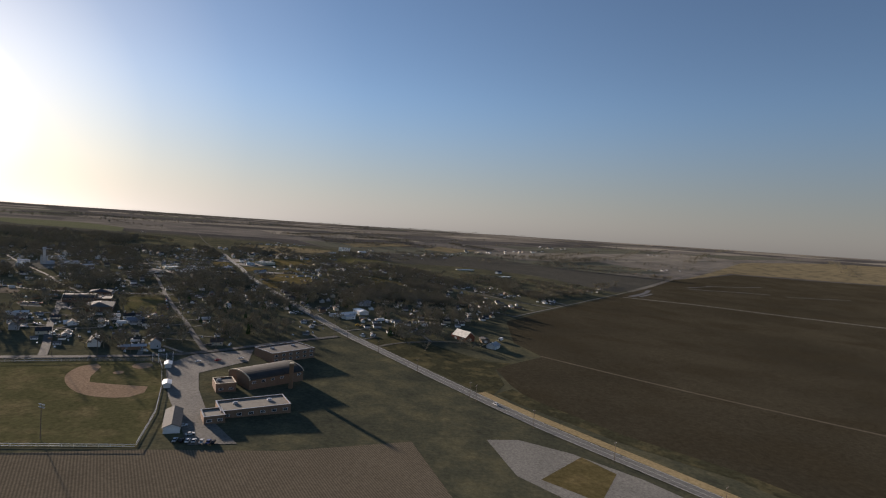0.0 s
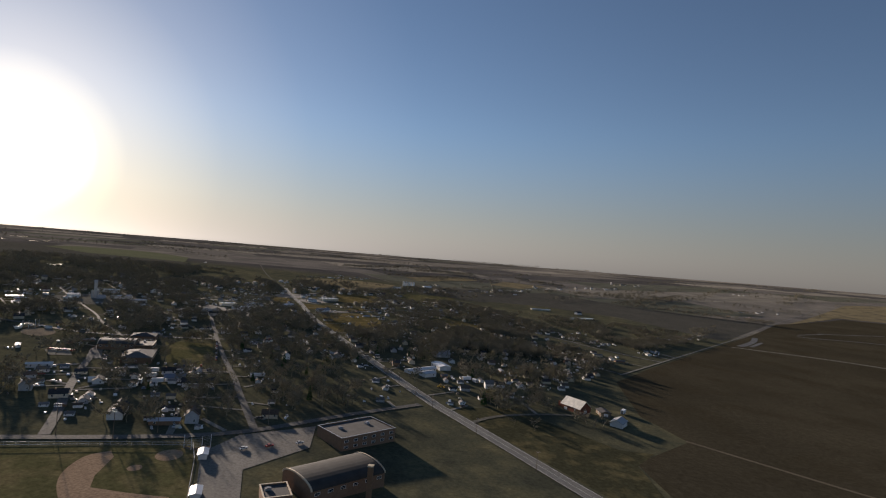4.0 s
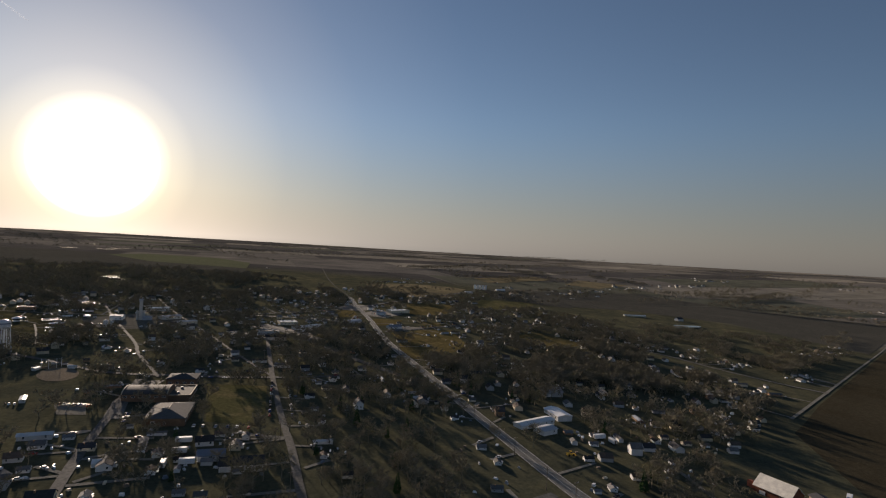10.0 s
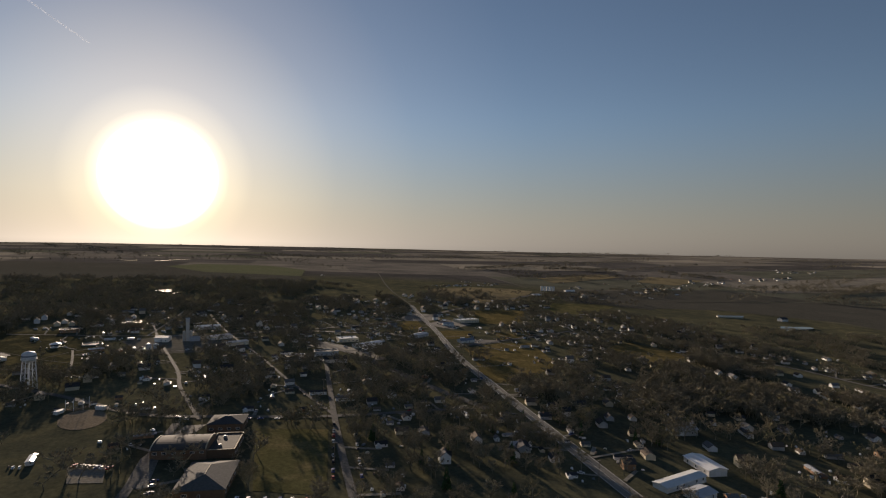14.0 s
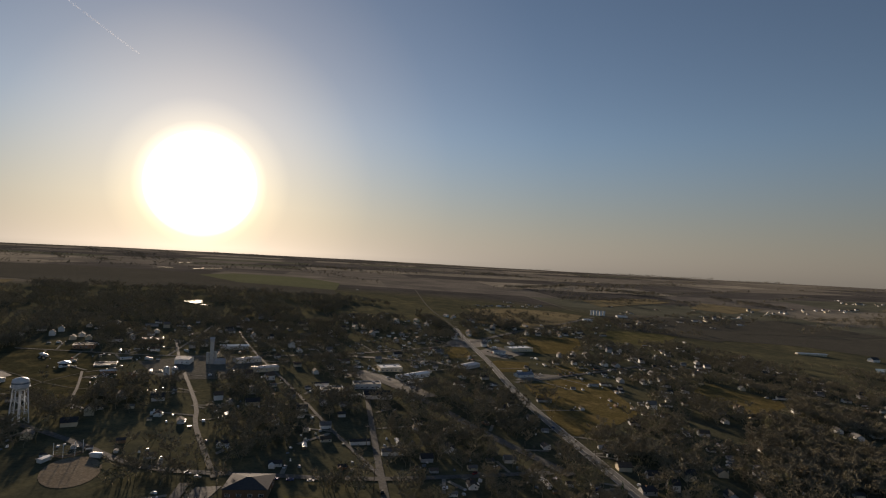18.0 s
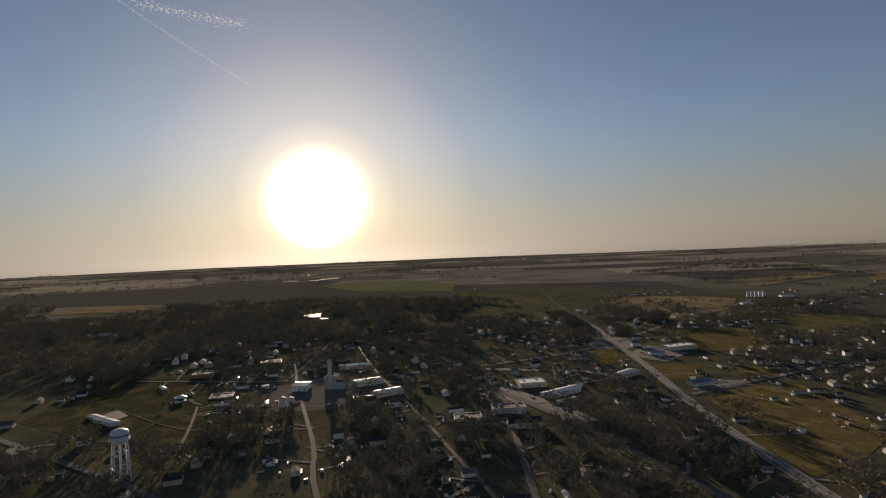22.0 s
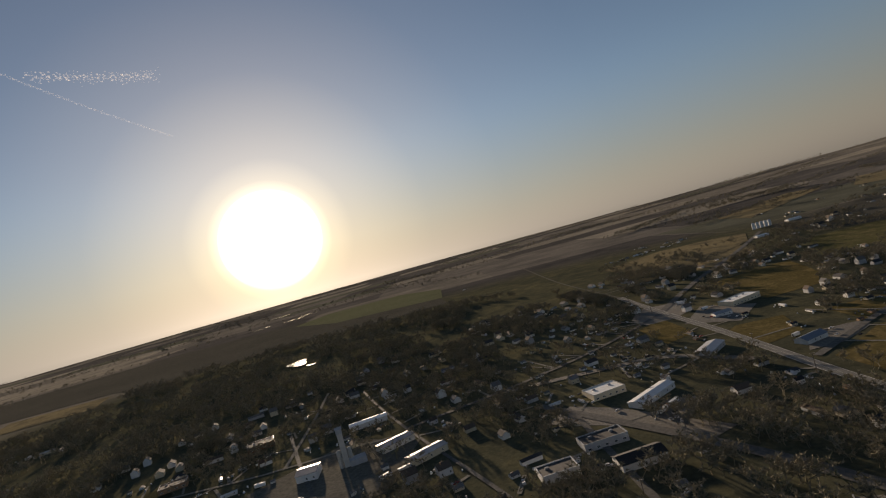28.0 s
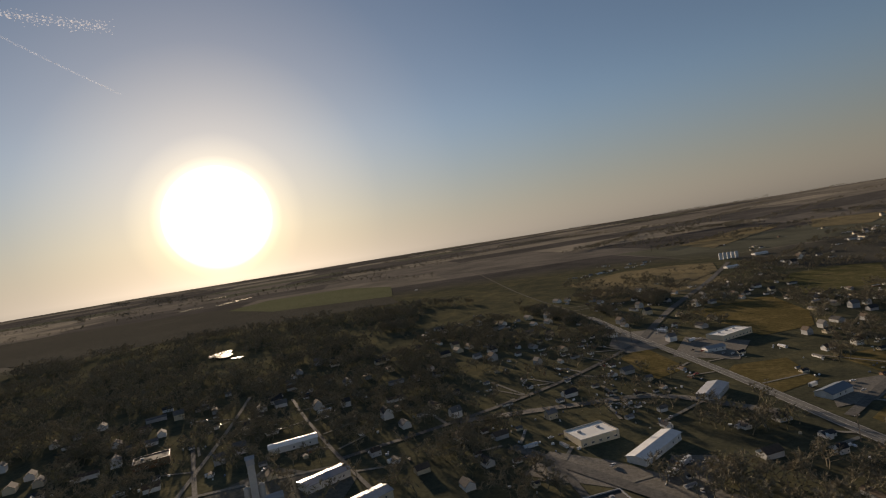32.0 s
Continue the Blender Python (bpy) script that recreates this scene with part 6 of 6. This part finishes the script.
def pole(x, y, turn, h=10.5):
    ob = new("utility_pole")
    ob.matrix_basis = Matrix.Translation((x, y, gz(x, y))) @ Matrix.Rotation(turn, 4, "Z")
    tagged(ob, "wooden utility pole with a crossarm", "utility pole", "utility poles")
    bm = bmesh.new()
    cylinder(bm, 0, 0, -0.5, 0.17, h + 0.5, 8, 0.11)
    part("pole", bm, "wood", ob)
    bm = bmesh.new()
    box(bm, 0, 0, h - 0.9, 2.4, 0.12, 0.14)
    part("crossarm", bm, "wood", ob)
    for s in (-1.0, -0.4, 0.4, 1.0):
        bm = bmesh.new()
        cylinder(bm, s, 0, h - 0.76, 0.06, 0.22, 6)
        part("insulator", bm, "trim", ob)
    return ob


first = pole(26, 318, 0.9)
for line, half in (ROADS[0], ROADS[3], ROADS[4], ROADS[6], ROADS[7]):
    walked = 0.0
    for a, b in zip(line, line[1:]):
        walked += (b - a).length
        if walked > 46:
            walked = 0.0
            d = (b - a).normalized()
            p = b + Vector((-d.y, d.x)) * (half + 2.5)
            if clear(p.x, p.y, -5, 0.5):
                copy_thing(first, Matrix.Translation((p.x, p.y, gz(p.x, p.y))) @ Matrix.Rotation(math.atan2(d.y, d.x) + math.pi / 2, 4, "Z"))


def floodlight(x, y, turn, h=14.0):
    ob = new("floodlight_pole")
    ob.matrix_basis = Matrix.Translation((x, y, gz(x, y))) @ Matrix.Rotation(radians(turn), 4, "Z")
    tagged(ob, "tall ball field floodlight pole with two rows of lamps", "floodlight", "ball field floodlights")
    bm = bmesh.new()
    cylinder(bm, 0, 0, -0.5, 0.2, h + 0.5, 8, 0.12)
    part("pole", bm, "wood", ob)
    for z in (h - 0.3, h - 1.4):
        bm = bmesh.new()
        box(bm, 0, 0, z, 3.2, 0.12, 0.12)
        part("bar", bm, "steel", ob)
        for x_ in (-1.3, -0.45, 0.45, 1.3):
            bm = bmesh.new()
            bmesh.ops.create_cone(bm, cap_ends=True, segments=10, radius1=0.34, radius2=0.16, depth=0.4, matrix=Matrix.Translation((x_, -0.25, z + 0.05)) @ Matrix.Rotation(math.pi / 2.3, 4, "X"))
            part("lamp", bm, "trim", ob)


floodlight(-154, 214, 160)
floodlight(-200, 322, 340)
floodlight(-224, 318, 20)


def fence(pts, h, label, rail_mat, gap=3.0):
    ob = new("fence")
    ob.location = (0, 0, 0)
    tagged(ob, label, "fence")
    for (ax, ay), (bx, by) in zip(pts, pts[1:]):
        n = max(1, int(math.hypot(bx - ax, by - ay) / gap))
        q = [(ax + (bx - ax) * k / n, ay + (by - ay) * k / n) for k in range(n + 1)]
        for x, y in q[:-1]:
            bm = bmesh.new()
            box(bm, x, y, gz(x, y) - 0.3, 0.1, 0.1, h + 0.3)
            part("post", bm, rail_mat, ob)
        for z in (0.35, h - 0.15):
            vs, fs = [], []
            for k, (x, y) in enumerate(q):
                for dz in (0, 0.22):
                    for off in (-0.05, 0.05):
                        vs.append((x + off, y + off, gz(x, y) + z + dz))
                if k:
                    i = 4 * k
                    fs += [(i - 4, i - 3, i + 1, i), (i - 2, i, i + 2 - 0, i - 2 + 0)][:1] + [(i - 2, i + 2, i + 3, i - 1), (i - 4, i, i + 2, i - 2), (i - 3, i - 1, i + 3, i + 1)]
            raw("rail", vs, fs, rail_mat, ob)


fence([(-300, 152), (-230, 178), (-163, 204), (-117, 215)], 1.3, "white outfield fence round a ball field", "trim", 4)
fence([(-117, 216), (-128, 252), (-141, 282), (-158, 316), (-167, 330)], 1.6, "grey wire-and-post fence beside a car park", "greymetal", 4)
fence([(-167, 330), (-205, 314), (-240, 297)], 1.6, "grey backstop fence along a street", "greymetal", 4)
for x, y in ((-157, 321), (-141, 288)):
    ob = hall("dugout", x, y, 115, 7, 3.4, 2.3, 2.9, "white", "whitemetal", "small white ball field dugout", "dugout", 0)


def backstop(x, y, turn):
    """Tall posts with netting panels that lean together behind home plate."""
    ob = new("backstop")
    ob.matrix_basis = Matrix.Translation((x, y, gz(x, y))) @ Matrix.Rotation(radians(turn), 4, "Z")
    tagged(ob, "tall dark backstop of posts and netting behind home plate", "backstop")
    bend = [(-5.5, 2.6), (-2.2, 0), (2.2, 0), (5.5, 2.6)]
    for px, py in bend:
        bm = bmesh.new()
        cylinder(bm, px, py, -0.4, 0.12, 6.6, 8)
        part("post", bm, "steel", ob)
    for (ax, ay), (bx, by) in zip(bend, bend[1:]):
        for k in range(9):
            bm = bmesh.new()
            tube(bm, (ax, ay, 0.3 + 0.7 * k), (bx, by, 0.3 + 0.7 * k), 0.035, 5)
            part("rail", bm, "greymetal", ob)
        bm = bmesh.new()
        mid = Vector(((ax + bx) / 2, (ay + by) / 2, 0.1))
        box(bm, mid.x, mid.y, 0.1, math.hypot(bx - ax, by - ay) - 0.4, 0.08, 1.1, turn=math.atan2(by - ay, bx - ax))
        part("board", bm, "wood", ob)


backstop(-163, 326, 22)
backstop(-400, 494, 60)
for x, y, turn in ((-404, 486, 100), (-391, 500, 15)):
    hall("dugout", x, y, turn, 5.5, 2.2, 1.9, 2.2, "white", "whitemetal", "small white-roofed dugout beside a worn infield", "dugout", 0)


# ---- vapour trails high in the sky ----
trail, tn, tl, tb = node_mat("ice_trail", 1.0)
thin, lit, veil = tn.new("ShaderNodeBsdfTransparent"), tn.new("ShaderNodeBsdfTranslucent"), tn.new("ShaderNodeMixShader")
lit.inputs[0].default_value, veil.inputs[0].default_value = (0.95, 0.95, 0.97, 1), 0.10
tl.new(thin.outputs[0], veil.inputs[1])
tl.new(lit.outputs[0], veil.inputs[2])
tl.new(veil.outputs[0], tn["Material Output"].inputs["Surface"])
tn.remove(tb)
M["trail"] = trail


def vapour(name, a, b, puffs, size, spread, label):
    """Ice puffs along a line of sight from azimuth, elevation a to b, far away."""
    vs, fs = [], []
    for k in range(puffs):
        t = (k + rt.random()) / puffs
        az, el = radians(a[0] + (b[0] - a[0]) * t + rt.gauss(0, spread)), radians(a[1] + (b[1] - a[1]) * t + rt.gauss(0, spread))
        o = Vector((-230 - math.sin(az) * math.cos(el) * 4300, 380 + math.cos(az) * math.cos(el) * 4300, 110 + math.sin(el) * 4300))
        s = size * rt.uniform(0.5, 1.4)
        i = len(vs)
        for dx, dy, dz in ((1, 0, 0), (-1, 0, 0), (0, 1, 0), (0, -1, 0), (0, 0, 0.6), (0, 0, -0.6)):
            vs.append(o + s * Vector((dx + rt.uniform(-0.3, 0.3), dy + rt.uniform(-0.3, 0.3), dz)))
        fs += [(i + p, i + q, i + r) for p, q, r in ((0, 2, 4), (2, 1, 4), (1, 3, 4), (3, 0, 4), (2, 0, 5), (1, 2, 5), (3, 1, 5), (0, 3, 5))]
    tagged(raw(name, vs, fs, "trail"), label, "vapour trail", kind="structure")


vapour("vapour_trail", (62.5, 23.6), (50.5, 17.2), 420, 3.2, 0.05, "thin straight white vapour trail")
vapour("vapour_trail", (60.5, 23.2), (50.4, 22.4), 360, 6.0, 0.22, "broken puffy white vapour trail")
